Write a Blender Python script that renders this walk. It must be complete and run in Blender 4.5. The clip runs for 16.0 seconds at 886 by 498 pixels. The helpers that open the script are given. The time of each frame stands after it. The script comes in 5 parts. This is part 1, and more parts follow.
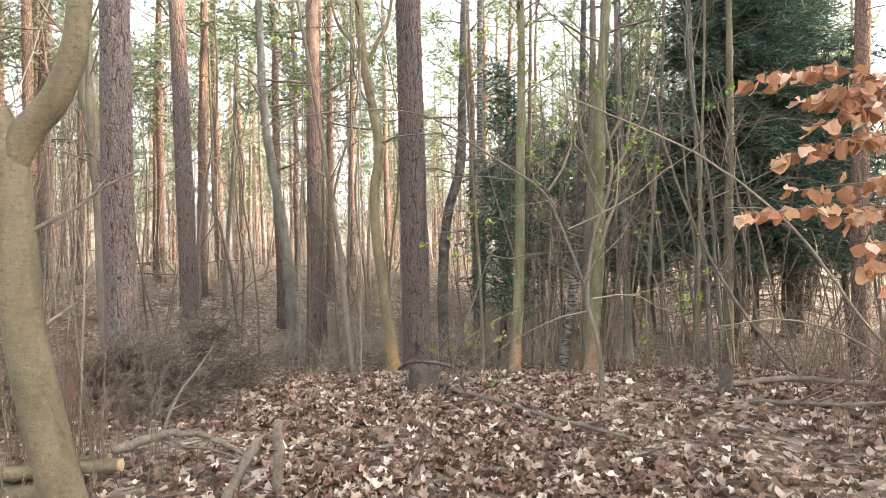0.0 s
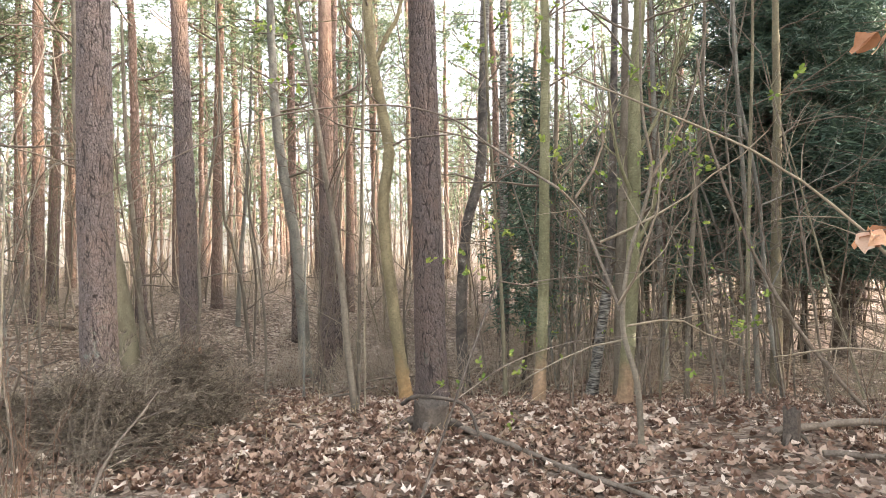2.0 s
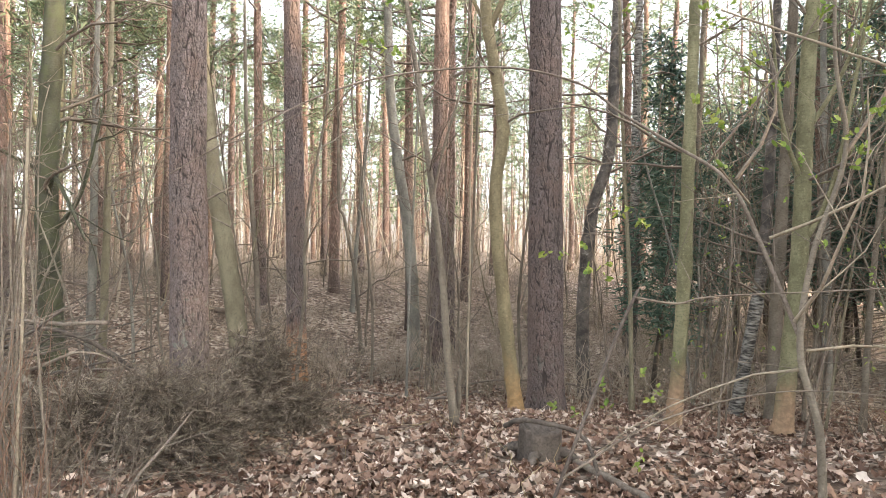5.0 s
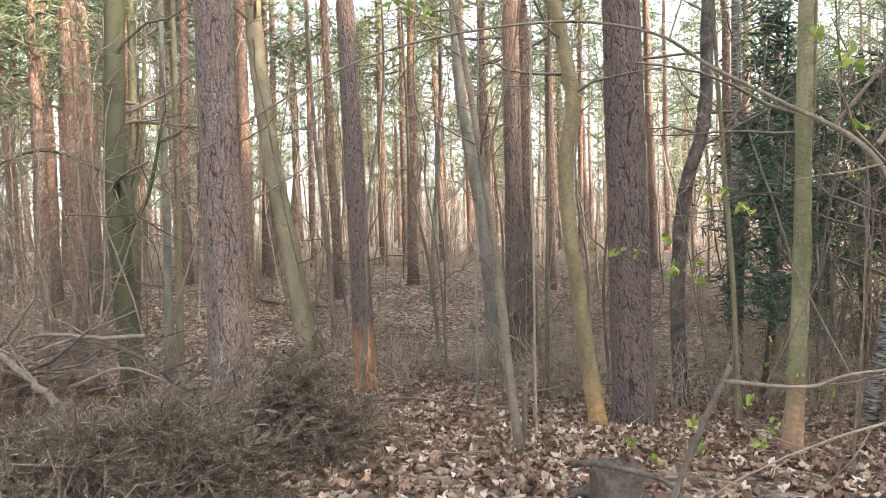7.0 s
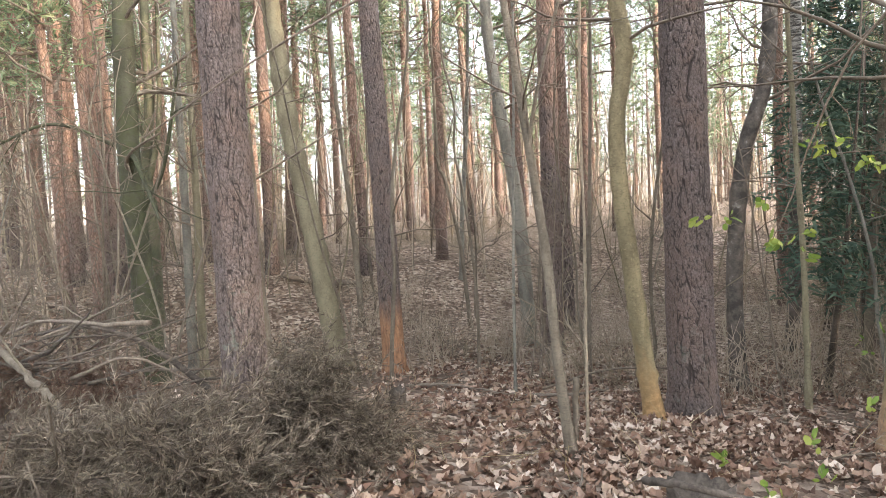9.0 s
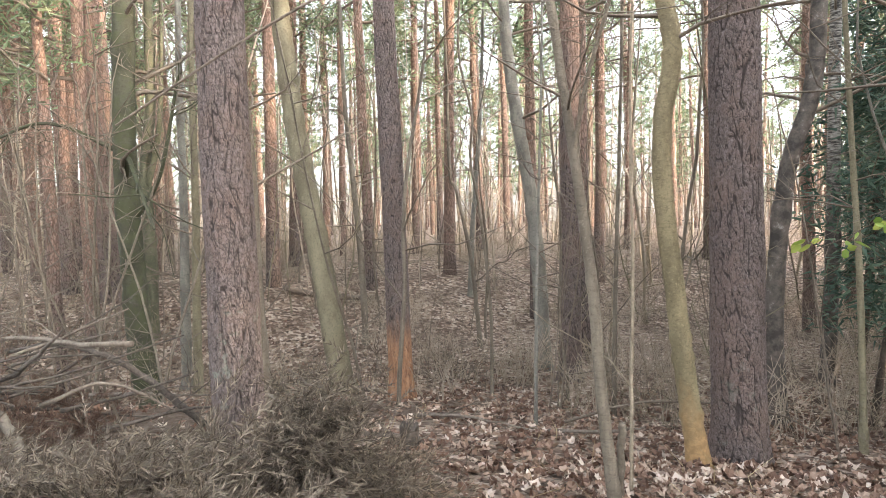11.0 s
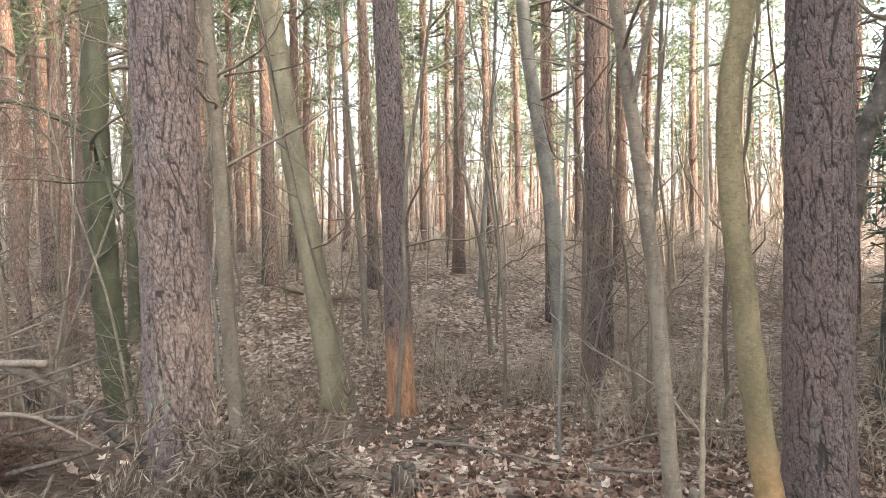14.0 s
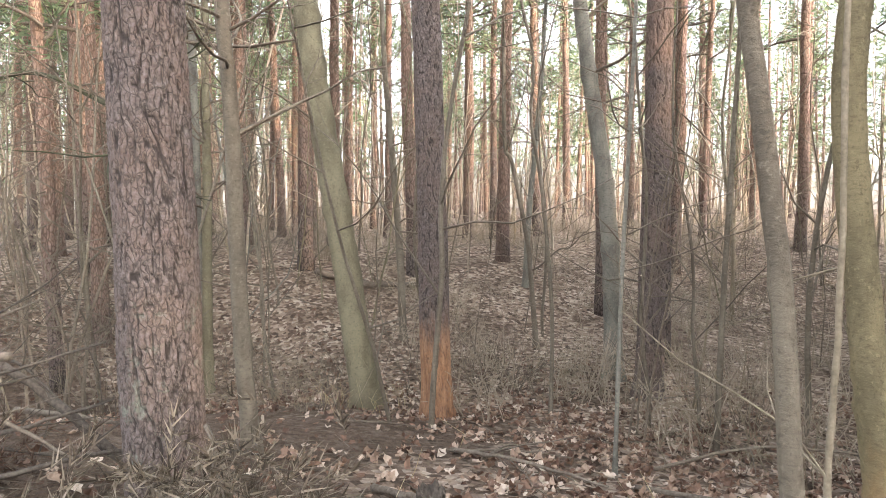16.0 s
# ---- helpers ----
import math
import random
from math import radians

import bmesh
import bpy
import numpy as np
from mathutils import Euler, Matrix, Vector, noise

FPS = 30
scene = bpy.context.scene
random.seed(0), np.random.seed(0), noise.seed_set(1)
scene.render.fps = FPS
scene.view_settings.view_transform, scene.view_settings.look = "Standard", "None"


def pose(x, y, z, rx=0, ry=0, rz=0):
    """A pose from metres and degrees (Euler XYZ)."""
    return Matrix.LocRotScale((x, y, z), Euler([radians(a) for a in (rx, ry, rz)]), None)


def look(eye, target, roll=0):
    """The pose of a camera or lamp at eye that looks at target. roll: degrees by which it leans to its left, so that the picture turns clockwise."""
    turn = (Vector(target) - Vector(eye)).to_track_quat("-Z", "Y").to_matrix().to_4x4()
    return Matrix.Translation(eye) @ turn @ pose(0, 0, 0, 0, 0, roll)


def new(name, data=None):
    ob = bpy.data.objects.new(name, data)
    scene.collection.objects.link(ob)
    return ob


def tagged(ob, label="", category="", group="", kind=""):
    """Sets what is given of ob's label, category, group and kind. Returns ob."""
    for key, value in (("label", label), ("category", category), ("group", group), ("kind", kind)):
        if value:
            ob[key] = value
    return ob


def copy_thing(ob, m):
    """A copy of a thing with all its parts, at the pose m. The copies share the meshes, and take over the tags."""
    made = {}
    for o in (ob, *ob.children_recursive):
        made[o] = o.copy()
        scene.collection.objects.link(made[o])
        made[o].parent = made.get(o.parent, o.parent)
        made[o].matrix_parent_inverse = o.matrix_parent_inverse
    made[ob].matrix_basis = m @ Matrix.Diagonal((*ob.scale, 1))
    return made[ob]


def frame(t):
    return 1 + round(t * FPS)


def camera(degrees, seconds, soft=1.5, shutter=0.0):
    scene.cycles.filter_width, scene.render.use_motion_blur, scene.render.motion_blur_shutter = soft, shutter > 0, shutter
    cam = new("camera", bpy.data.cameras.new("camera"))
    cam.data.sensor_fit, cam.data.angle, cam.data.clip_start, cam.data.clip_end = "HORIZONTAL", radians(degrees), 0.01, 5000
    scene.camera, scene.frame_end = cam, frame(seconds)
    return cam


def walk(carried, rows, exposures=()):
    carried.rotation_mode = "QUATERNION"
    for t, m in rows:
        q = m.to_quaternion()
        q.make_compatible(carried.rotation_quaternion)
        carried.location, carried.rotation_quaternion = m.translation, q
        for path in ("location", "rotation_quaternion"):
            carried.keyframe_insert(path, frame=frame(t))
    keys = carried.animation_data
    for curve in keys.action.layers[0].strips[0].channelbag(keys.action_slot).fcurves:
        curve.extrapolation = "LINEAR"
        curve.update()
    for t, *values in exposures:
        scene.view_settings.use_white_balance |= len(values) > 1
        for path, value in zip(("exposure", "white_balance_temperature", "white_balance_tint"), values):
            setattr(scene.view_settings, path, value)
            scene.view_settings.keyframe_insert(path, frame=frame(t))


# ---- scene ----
cam = camera(69.0, 16.0, soft=0.6)
PATH = [
    (0, (0.004, 0.01, 1.446), (0.002, 2.01, 1.444), -0.7),
    (0.5, (-0.008, 0.211, 1.452), (0.013, 2.211, 1.459), 1.2),
    (1, (-0.009, 0.397, 1.491), (0.022, 2.396, 1.506), 0.7),
    (1.5, (0.046, 0.584, 1.471), (0.057, 2.584, 1.472), 0.6),
    (2, (0.149, 0.82, 1.511), (0.06, 2.818, 1.534), -0.7),
    (2.5, (0.188, 0.933, 1.533), (-0.004, 2.924, 1.524), -0.5),
    (3, (0.174, 1.132, 1.527), (-0.089, 3.115, 1.502), 1.0),
    (3.5, (0.162, 1.32, 1.557), (-0.165, 3.293, 1.554), 0.5),
    (4, (0.188, 1.455, 1.532), (-0.2, 3.417, 1.535), 0.2),
    (4.2, (0.182, 1.468, 1.52), (-0.219, 3.427, 1.532), 0.7),
    (6.3, (0.149, 2.293, 1.599), (-0.451, 4.199, 1.52), -0.6),
    (6.5, (0.175, 2.358, 1.602), (-0.451, 4.255, 1.521), -0.5),
    (7, (0.229, 2.515, 1.641), (-0.509, 4.373, 1.574), -1.5),
    (7.5, (0.179, 2.64, 1.63), (-0.638, 4.463, 1.535), -1.3),
    (8, (0.054, 2.825, 1.617), (-0.784, 4.638, 1.507), -0.6),
    (8.5, (-0.012, 2.94, 1.634), (-0.818, 4.766, 1.511), -1.6),
    (9, (-0.059, 3.074, 1.614), (-0.875, 4.894, 1.469), -2.4),
    (9.2, (-0.06, 3.157, 1.626), (-0.895, 4.969, 1.478), -2.5),
    (11.3, (-0.453, 3.641, 1.602), (-1.276, 5.461, 1.504), -0.9),
    (11.5, (-0.465, 3.729, 1.594), (-1.29, 5.548, 1.497), -0.8),
    (12, (-0.5, 3.875, 1.603), (-1.364, 5.676, 1.507), -1.7),
    (12.5, (-0.613, 4.007, 1.574), (-1.449, 5.82, 1.458), -1.6),
    (13, (-0.734, 4.13, 1.564), (-1.531, 5.961, 1.448), -1.0),
    (13.5, (-0.789, 4.282, 1.539), (-1.581, 6.114, 1.407), -0.6),
    (14, (-0.794, 4.437, 1.553), (-1.644, 6.243, 1.441), -0.7),
    (14.5, (-0.837, 4.564, 1.538), (-1.727, 6.351, 1.411), -0.6),
    (15, (-0.957, 4.734, 1.518), (-1.869, 6.511, 1.413), 0.7),
    (15.5, (-1.005, 4.855, 1.502), (-1.893, 6.643, 1.379), 0.6),
    (16, (-1.048, 5.029, 1.472), (-2.019, 6.771, 1.326), -0.1),
]
walk(cam, [(t, look(eye, target, roll)) for t, eye, target, roll in PATH], [(0, 3.5, 6420, 10), (8, 3.42, 6260, 10), (12, 3.62, 6180, 10), (16, 3.6, 6300, 10)])

# ---- world and light ----
world = bpy.data.worlds.new("sky_world")
scene.world = world
world.use_nodes = True
wn, wl = world.node_tree.nodes, world.node_tree.links
sky = wn.new("ShaderNodeTexSky")
sky.sky_type = "NISHITA"
sky.sun_disc = False
SUN_HIGH, SUN_TURN = 16.0, 102.0
sky.sun_elevation, sky.sun_rotation = radians(SUN_HIGH), radians(SUN_TURN)
sky.air_density, sky.dust_density, sky.ozone_density = 1.0, 4.0, 1.0
haze = wn.new("ShaderNodeHueSaturation")
haze.inputs["Saturation"].default_value = 0.25
wl.new(sky.outputs["Color"], haze.inputs["Color"])
wl.new(haze.outputs["Color"], wn["Background"].inputs["Color"])
wn["Background"].inputs["Strength"].default_value = 0.15

sun = new("sun", bpy.data.lights.new("sun", "SUN"))
sun.data.energy, sun.data.angle, sun.data.color = 1.7, radians(1.5), (1.0, 0.77, 0.52)
to_sun = Vector((math.sin(radians(SUN_TURN)) * math.cos(radians(SUN_HIGH)), math.cos(radians(SUN_TURN)) * math.cos(radians(SUN_HIGH)), math.sin(radians(SUN_HIGH))))
sun.matrix_world = look(to_sun * 60, (0, 0, 0))

# ---- materials ----
def material(name, rough=0.85):
    m = bpy.data.materials.new(name)
    m.use_nodes = True
    b = m.node_tree.nodes["Principled BSDF"]
    b.inputs["Roughness"].default_value = rough
    b.inputs["Specular IOR Level"].default_value = 0.25
    return m, m.node_tree.nodes, m.node_tree.links, b


def coords(n, l, scale=(1, 1, 1), shift=True):
    tc = n.new("ShaderNodeTexCoord")
    mp = n.new("ShaderNodeMapping")
    mp.inputs["Scale"].default_value = scale
    l.new(tc.outputs["Object"], mp.inputs["Vector"])
    if shift:
        oi = n.new("ShaderNodeObjectInfo")
        mu = n.new("ShaderNodeMath")
        mu.operation = "MULTIPLY"
        mu.inputs[1].default_value = 37.0
        l.new(oi.outputs["Random"], mu.inputs[0])
        l.new(mu.outputs[0], mp.inputs["Location"])
    return mp.outputs["Vector"]


def grain(n, l, vec, scale, detail=4.0, rough=0.6):
    t = n.new("ShaderNodeTexNoise")
    t.inputs["Scale"].default_value, t.inputs["Detail"].default_value, t.inputs["Roughness"].default_value = scale, detail, rough
    l.new(vec, t.inputs["Vector"])
    return t.outputs["Fac"]


def ramp(n, l, fac, stops):
    r = n.new("ShaderNodeValToRGB")
    e = r.color_ramp.elements
    e[0].position, e[0].color = stops[0][0], (*stops[0][1], 1)
    e[1].position, e[1].color = stops[-1][0], (*stops[-1][1], 1)
    for p, c in stops[1:-1]:
        e.new(p).color = (*c, 1)
    l.new(fac, r.inputs["Fac"])
    return r.outputs["Color"]


def blend(n, l, fac, a, b, mode="MIX"):
    m = n.new("ShaderNodeMix")
    m.data_type, m.blend_type = "RGBA", mode
    if isinstance(fac, float):
        m.inputs[0].default_value = fac
    else:
        l.new(fac, m.inputs[0])
    for s, v in ((m.inputs[6], a), (m.inputs[7], b)):
        if isinstance(v, tuple):
            s.default_value = (*v, 1)
        else:
            l.new(v, s)
    return m.outputs[2]


def span(n, l, value, a, b):
    m = n.new("ShaderNodeMapRange")
    m.interpolation_type = "SMOOTHSTEP"
    m.inputs[1].default_value, m.inputs[2].default_value = a, b
    l.new(value, m.inputs[0])
    return m.outputs[0]


def times(n, l, a, b, op="MULTIPLY"):
    m = n.new("ShaderNodeMath")
    m.operation = op
    for s, v in zip(m.inputs, (a, b)):
        if isinstance(v, (int, float)):
            s.default_value = v
        else:
            l.new(v, s)
    return m.outputs[0]


def relief(n, l, bsdf, height, depth, strength=0.8):
    b = n.new("ShaderNodeBump")
    b.inputs["Distance"].default_value, b.inputs["Strength"].default_value = depth, strength
    l.new(height, b.inputs["Height"])
    l.new(b.outputs["Normal"], bsdf.inputs["Normal"])


def height_of(n, l):
    tc = n.new("ShaderNodeTexCoord")
    sp = n.new("ShaderNodeSeparateXYZ")
    l.new(tc.outputs["Object"], sp.inputs[0])
    return sp.outputs["Z"], sp.outputs["X"], sp.outputs["Y"]


def pine_bark(name, worn=False, lichen=0.25, orange=(4.5, 9.0), plain=False):
    """Scots pine: grey plated bark below, orange flaking bark higher up; a worn one is rubbed orange at its foot."""
    m, n, l, b = material(name, 0.9)
    v = coords(n, l)
    vs = coords(n, l, (1, 1, 0.35))
    fine = grain(n, l, v, 55, 5)
    broad = grain(n, l, v, 3.0, 3)
    plate = ramp(n, l, fine, [(0.28, (0.064, 0.049, 0.045)), (0.52, (0.124, 0.098, 0.089)), (0.75, (0.188, 0.156, 0.146))])
    plate = blend(n, l, span(n, l, broad, 0.4, 0.7), plate, blend(n, l, 0.4, plate, (0.16, 0.105, 0.08)))
    z, x, y = height_of(n, l)
    oi = n.new("ShaderNodeObjectInfo")
    wob = times(n, l, times(n, l, broad, 4.0), times(n, l, oi.outputs["Random"], 2.5), "ADD")
    high = span(n, l, times(n, l, z, wob, "ADD"), orange[0] + 3.2, orange[1] + 3.2)
    flake = ramp(n, l, grain(n, l, vs, 24, 4), [(0.3, (0.14, 0.092, 0.07)), (0.6, (0.25, 0.168, 0.13)), (0.85, (0.36, 0.265, 0.21))])
    col = blend(n, l, high, plate, flake)
    if plain:
        vo = n.new("ShaderNodeTexVoronoi")
        vo.feature = "DISTANCE_TO_EDGE"
        vo.inputs["Scale"].default_value = 24
        l.new(vs, vo.inputs["Vector"])
        crack = span(n, l, vo.outputs["Distance"], 0.0, 0.16)
    else:
        at = n.new("ShaderNodeAttribute")
        at.attribute_name = "plate"
        vo = n.new("ShaderNodeTexVoronoi")
        vo.feature = "DISTANCE_TO_EDGE"
        vo.inputs["Scale"].default_value = 46
        bent = n.new("ShaderNodeVectorMath")
        l.new(vs, bent.inputs[0])
        nz = n.new("ShaderNodeTexNoise")
        nz.inputs["Scale"].default_value = 14
        l.new(v, nz.inputs["Vector"])
        sc = n.new("ShaderNodeVectorMath")
        sc.operation = "SCALE"
        sc.inputs["Scale"].default_value = 0.05
        l.new(nz.outputs["Color"], sc.inputs[0])
        l.new(sc.outputs[0], bent.inputs[1])
        l.new(bent.outputs[0], vo.inputs["Vector"])
        seam = times(n, l, times(n, l, span(n, l, vo.outputs["Distance"], 0.0, 0.12), 0.55), 0.45, "ADD")
        crack = times(n, l, span(n, l, at.outputs["Fac"], -0.05, 0.65), seam)
    fissure = blend(n, l, high, (0.034, 0.026, 0.023), (0.12, 0.075, 0.055))
    col = blend(n, l, crack, fissure, col)
    li = times(n, l, span(n, l, grain(n, l, v, 6.0, 5, 0.7), 0.6 - 0.1 * lichen, 0.72 - 0.1 * lichen), span(n, l, z, 1.7, 0.2))
    col = blend(n, l, times(n, l, li, lichen), col, (0.2, 0.235, 0.19))
    if worn:
        rim = times(n, l, z, times(n, l, grain(n, l, coords(n, l, (1, 1, 0.22)), 11, 5, 0.7), 0.75), "ADD")
        rub = times(n, l, span(n, l, rim, 1.5, 0.95), span(n, l, x, -0.19, -0.07))
        raw = ramp(n, l, grain(n, l, coords(n, l, (1, 1, 0.16)), 26, 5, 0.7), [(0.3, (0.13, 0.07, 0.043)), (0.52, (0.29, 0.155, 0.085)), (0.8, (0.42, 0.26, 0.155))])
        rub = times(n, l, rub, times(n, l, times(n, l, crack, 0.5), 0.5, "ADD"))
        col = blend(n, l, rub, col, raw)
    l.new(col, b.inputs["Base Color"])
    relief(n, l, b, times(n, l, fine, crack, "ADD"), 0.012 if plain else 0.008)
    return m


def smooth_bark(name, low, high_col, foot=None, moss=0.0, spots=0.3):
    """Young beech and hornbeam: smooth grey-green bark with lenticels, algae and sometimes a rubbed ochre foot."""
    m, n, l, b = material(name, 0.8)
    v = coords(n, l)
    ring = grain(n, l, coords(n, l, (1, 1, 4.5)), 16, 5, 0.7)
    blot = grain(n, l, coords(n, l, (1, 1, 0.5)), 4.5, 5, 0.65)
    speck = grain(n, l, v, 48, 4, 0.7)
    z, x, y = height_of(n, l)
    col = blend(n, l, span(n, l, blot, 0.36, 0.64), low, high_col)
    col = blend(n, l, times(n, l, span(n, l, ring, 0.5, 0.68), spots + 0.1), col, tuple(c * 0.5 for c in low))
    col = blend(n, l, times(n, l, span(n, l, speck, 0.56, 0.7), 0.5), col, tuple(min(1.0, c * 1.45) for c in high_col))
    col = blend(n, l, times(n, l, span(n, l, speck, 0.46, 0.34), 0.5), col, tuple(c * 0.5 for c in low))
    if foot:
        wob = times(n, l, z, times(n, l, blot, 0.9), "ADD")
        col = blend(n, l, span(n, l, wob, 1.1, 0.55), col, blend(n, l, span(n, l, grain(n, l, v, 30, 4), 0.35, 0.7), foot, tuple(min(1, c * 1.5) for c in foot)))
    if moss:
        col = blend(n, l, times(n, l, span(n, l, grain(n, l, v, 5, 5, 0.7), 0.42, 0.6), moss), col, (0.05, 0.054, 0.025))
    l.new(col, b.inputs["Base Color"])
    relief(n, l, b, times(n, l, times(n, l, ring, 0.35), speck, "ADD"), 0.008, 0.9)
    return m


def birch_bark(name, dark):
    m, n, l, b = material(name, 0.7)
    band = grain(n, l, coords(n, l, (1, 1, 5)), 9, 5, 0.7)
    blot = grain(n, l, coords(n, l), 7, 5, 0.7)
    white = ramp(n, l, band, [(0.42, (0.035, 0.031, 0.027)), (0.54, (0.2, 0.185, 0.16)), (0.74, (0.4, 0.385, 0.35))])
    rough = ramp(n, l, blot, [(0.4, (0.0375, 0.0323, 0.0277)), (0.62, (0.112, 0.0938, 0.0788)), (0.72, (0.3, 0.285, 0.255))])
    z, x, y = height_of(n, l)
    wob = times(n, l, z, times(n, l, blot, 2.0), "ADD")
    l.new(blend(n, l, span(n, l, wob, dark[0], dark[1]), rough, white), b.inputs["Base Color"])
    relief(n, l, b, blot, 0.01)
    return m


def twig_wood(name, a, c, scale=9.0, rough=0.8):
    m, n, l, b = material(name, rough)
    v = coords(n, l)
    mix = times(n, l, grain(n, l, v, scale, 4), grain(n, l, v, 60, 3), "ADD")
    l.new(ramp(n, l, times(n, l, mix, 0.5), [(0.35, a), (0.65, c)]), b.inputs["Base Color"])
    relief(n, l, b, grain(n, l, v, 90, 3), 0.002, 0.5)
    return m


def blade(name, stops, through_light=0.3, rough=0.6, island=True, veins=False):
    """Leaves and needles, each tinted by chance, a little light coming through."""
    m, n, l, b = material(name, rough)
    if island:
        g = n.new("ShaderNodeNewGeometry")
        chance = g.outputs["Random Per Island"]
    else:
        oi = n.new("ShaderNodeObjectInfo")
        chance = oi.outputs["Random"]
    v = coords(n, l, shift=False)
    col = ramp(n, l, chance, stops)
    spot = grain(n, l, v, 45, 4)
    col = blend(n, l, times(n, l, span(n, l, spot, 0.5, 0.75), 0.45), col, blend(n, l, 1.0, col, (0.5, 0.42, 0.36), "MULTIPLY"))
    l.new(col, b.inputs["Base Color"])
    if veins:
        relief(n, l, b, grain(n, l, v, 120, 3), 0.003, 0.6)
    if through_light:
        t = n.new("ShaderNodeBsdfTranslucent")
        l.new(col, t.inputs["Color"])
        mx = n.new("ShaderNodeMixShader")
        mx.inputs[0].default_value = through_light
        l.new(b.outputs[0], mx.inputs[1])
        l.new(t.outputs[0], mx.inputs[2])
        l.new(mx.outputs[0], n["Material Output"].inputs["Surface"])
    return m


def forest_floor():
    m, n, l, b = material("forest_floor", 0.95)
    v = coords(n, l, shift=False)
    chips = n.new("ShaderNodeTexVoronoi")
    chips.inputs["Scale"].default_value, chips.inputs["Randomness"].default_value = 17, 1.0
    l.new(v, chips.inputs["Vector"])
    sp = n.new("ShaderNodeSeparateXYZ")
    l.new(chips.outputs["Color"], sp.inputs[0])
    litter = ramp(n, l, sp.outputs["X"], [(0.0, (0.054, 0.036, 0.026)), (0.3, (0.145, 0.1, 0.074)), (0.65, (0.26, 0.192, 0.147)), (1.0, (0.46, 0.38, 0.31))])
    soil = ramp(n, l, grain(n, l, v, 30, 6, 0.7), [(0.3, (0.0277, 0.0208, 0.0147)), (0.7, (0.118, 0.0802, 0.0536))])
    col = blend(n, l, span(n, l, grain(n, l, v, 1.1, 4), 0.4, 0.62), litter, blend(n, l, 0.5, litter, soil))
    moss = times(n, l, span(n, l, grain(n, l, v, 0.7, 5), 0.62, 0.72), 0.35)
    col = blend(n, l, moss, col, (0.0792, 0.0792, 0.0336))
    z, x, y = height_of(n, l)
    rim = times(n, l, grain(n, l, v, 0.9, 5, 0.65), 3.0)
    bed = times(n, l, span(n, l, times(n, l, x, rim, "ADD"), -1.3, -2.1), span(n, l, times(n, l, y, rim, "ADD"), 12.6, 10.6))
    duff = ramp(n, l, grain(n, l, coords(n, l, (1, 1, 1), False), 70, 5, 0.75), [(0.32, (0.026, 0.017, 0.012)), (0.52, (0.072, 0.048, 0.033)), (0.72, (0.145, 0.105, 0.075))])
    col = blend(n, l, times(n, l, bed, 0.85), col, duff)
    l.new(col, b.inputs["Base Color"])
    relief(n, l, b, times(n, l, chips.outputs["Distance"], grain(n, l, v, 40, 5), "ADD"), 0.03, 1.0)
    return m


M_FLOOR = forest_floor()
M_PINE = pine_bark("pine_bark", lichen=0.25)
M_PINE_LICHEN = pine_bark("pine_bark_with_lichen", lichen=0.5)
M_PINE_WORN = pine_bark("pine_bark_worn", worn=True)
M_PINE_RED = pine_bark("pine_bark_red", lichen=0.1, orange=(1.0, 5.0))
M_PINE_PINK = pine_bark("pine_bark_pinkish", lichen=0.1, orange=(2.4, 6.0))
M_PINE_FAR = pine_bark("pine_bark_distant", orange=(-0.5, 4.0), plain=True, lichen=0.15)
M_BEECH = smooth_bark("beech_bark", (0.114, 0.107, 0.0895), (0.194, 0.179, 0.149))
M_OCHRE = smooth_bark("hornbeam_bark_ochre_foot", (0.12, 0.098, 0.056), (0.188, 0.153, 0.087), (0.215, 0.135, 0.062))
M_NEAR = smooth_bark("young_oak_bark", (0.078, 0.061, 0.036), (0.125, 0.1, 0.06))
M_GREEN = smooth_bark("hornbeam_bark_algae", (0.108, 0.102, 0.055), (0.182, 0.168, 0.096), (0.2, 0.131, 0.0804))
M_OLIVE = smooth_bark("oak_bark_algae", (0.113, 0.097, 0.062), (0.168, 0.146, 0.094), spots=0.15)
M_ALGAE = smooth_bark("green_oak_bark", (0.066, 0.065, 0.042), (0.112, 0.108, 0.068), moss=0.25)
M_MOSSY = smooth_bark("mossy_bark", (0.037, 0.036, 0.022), (0.06, 0.058, 0.038), moss=0.8)
M_BROWN = smooth_bark("young_tree_bark", (0.0954, 0.0782, 0.0584), (0.152, 0.127, 0.0951))
M_BIRCH = birch_bark("birch_bark_white", (3.0, 4.4))
M_BIRCH_FOOT = birch_bark("birch_bark_white_foot", (3.2, 2.3))
M_BIRCH_DARK = birch_bark("birch_bark_dark", (5.0, 9.0))
M_TWIG = twig_wood("twig_wood", (0.071, 0.0557, 0.0417), (0.178, 0.143, 0.108))
M_TWIG_PALE = twig_wood("twig_wood_pale", (0.14, 0.112, 0.078), (0.28, 0.232, 0.17))
# lighter twig colour that stands in for haze over the distance
M_TWIG_HAZED = twig_wood("twig_wood_hazed", (0.215, 0.172, 0.128), (0.38, 0.315, 0.245))
M_TWIG_RED = twig_wood("twig_wood_reddish", (0.0898, 0.0522, 0.0349), (0.193, 0.118, 0.0772))
M_TWIG_MOSSY = twig_wood("twig_wood_mossy", (0.085, 0.082, 0.048), (0.19, 0.178, 0.11))
M_DEAD = twig_wood("dead_wood", (0.066, 0.051, 0.039), (0.185, 0.152, 0.12), 6.0, 0.9)
M_CUT = twig_wood("cut_wood", (0.2, 0.135, 0.075), (0.36, 0.26, 0.16), 14.0, 0.85)
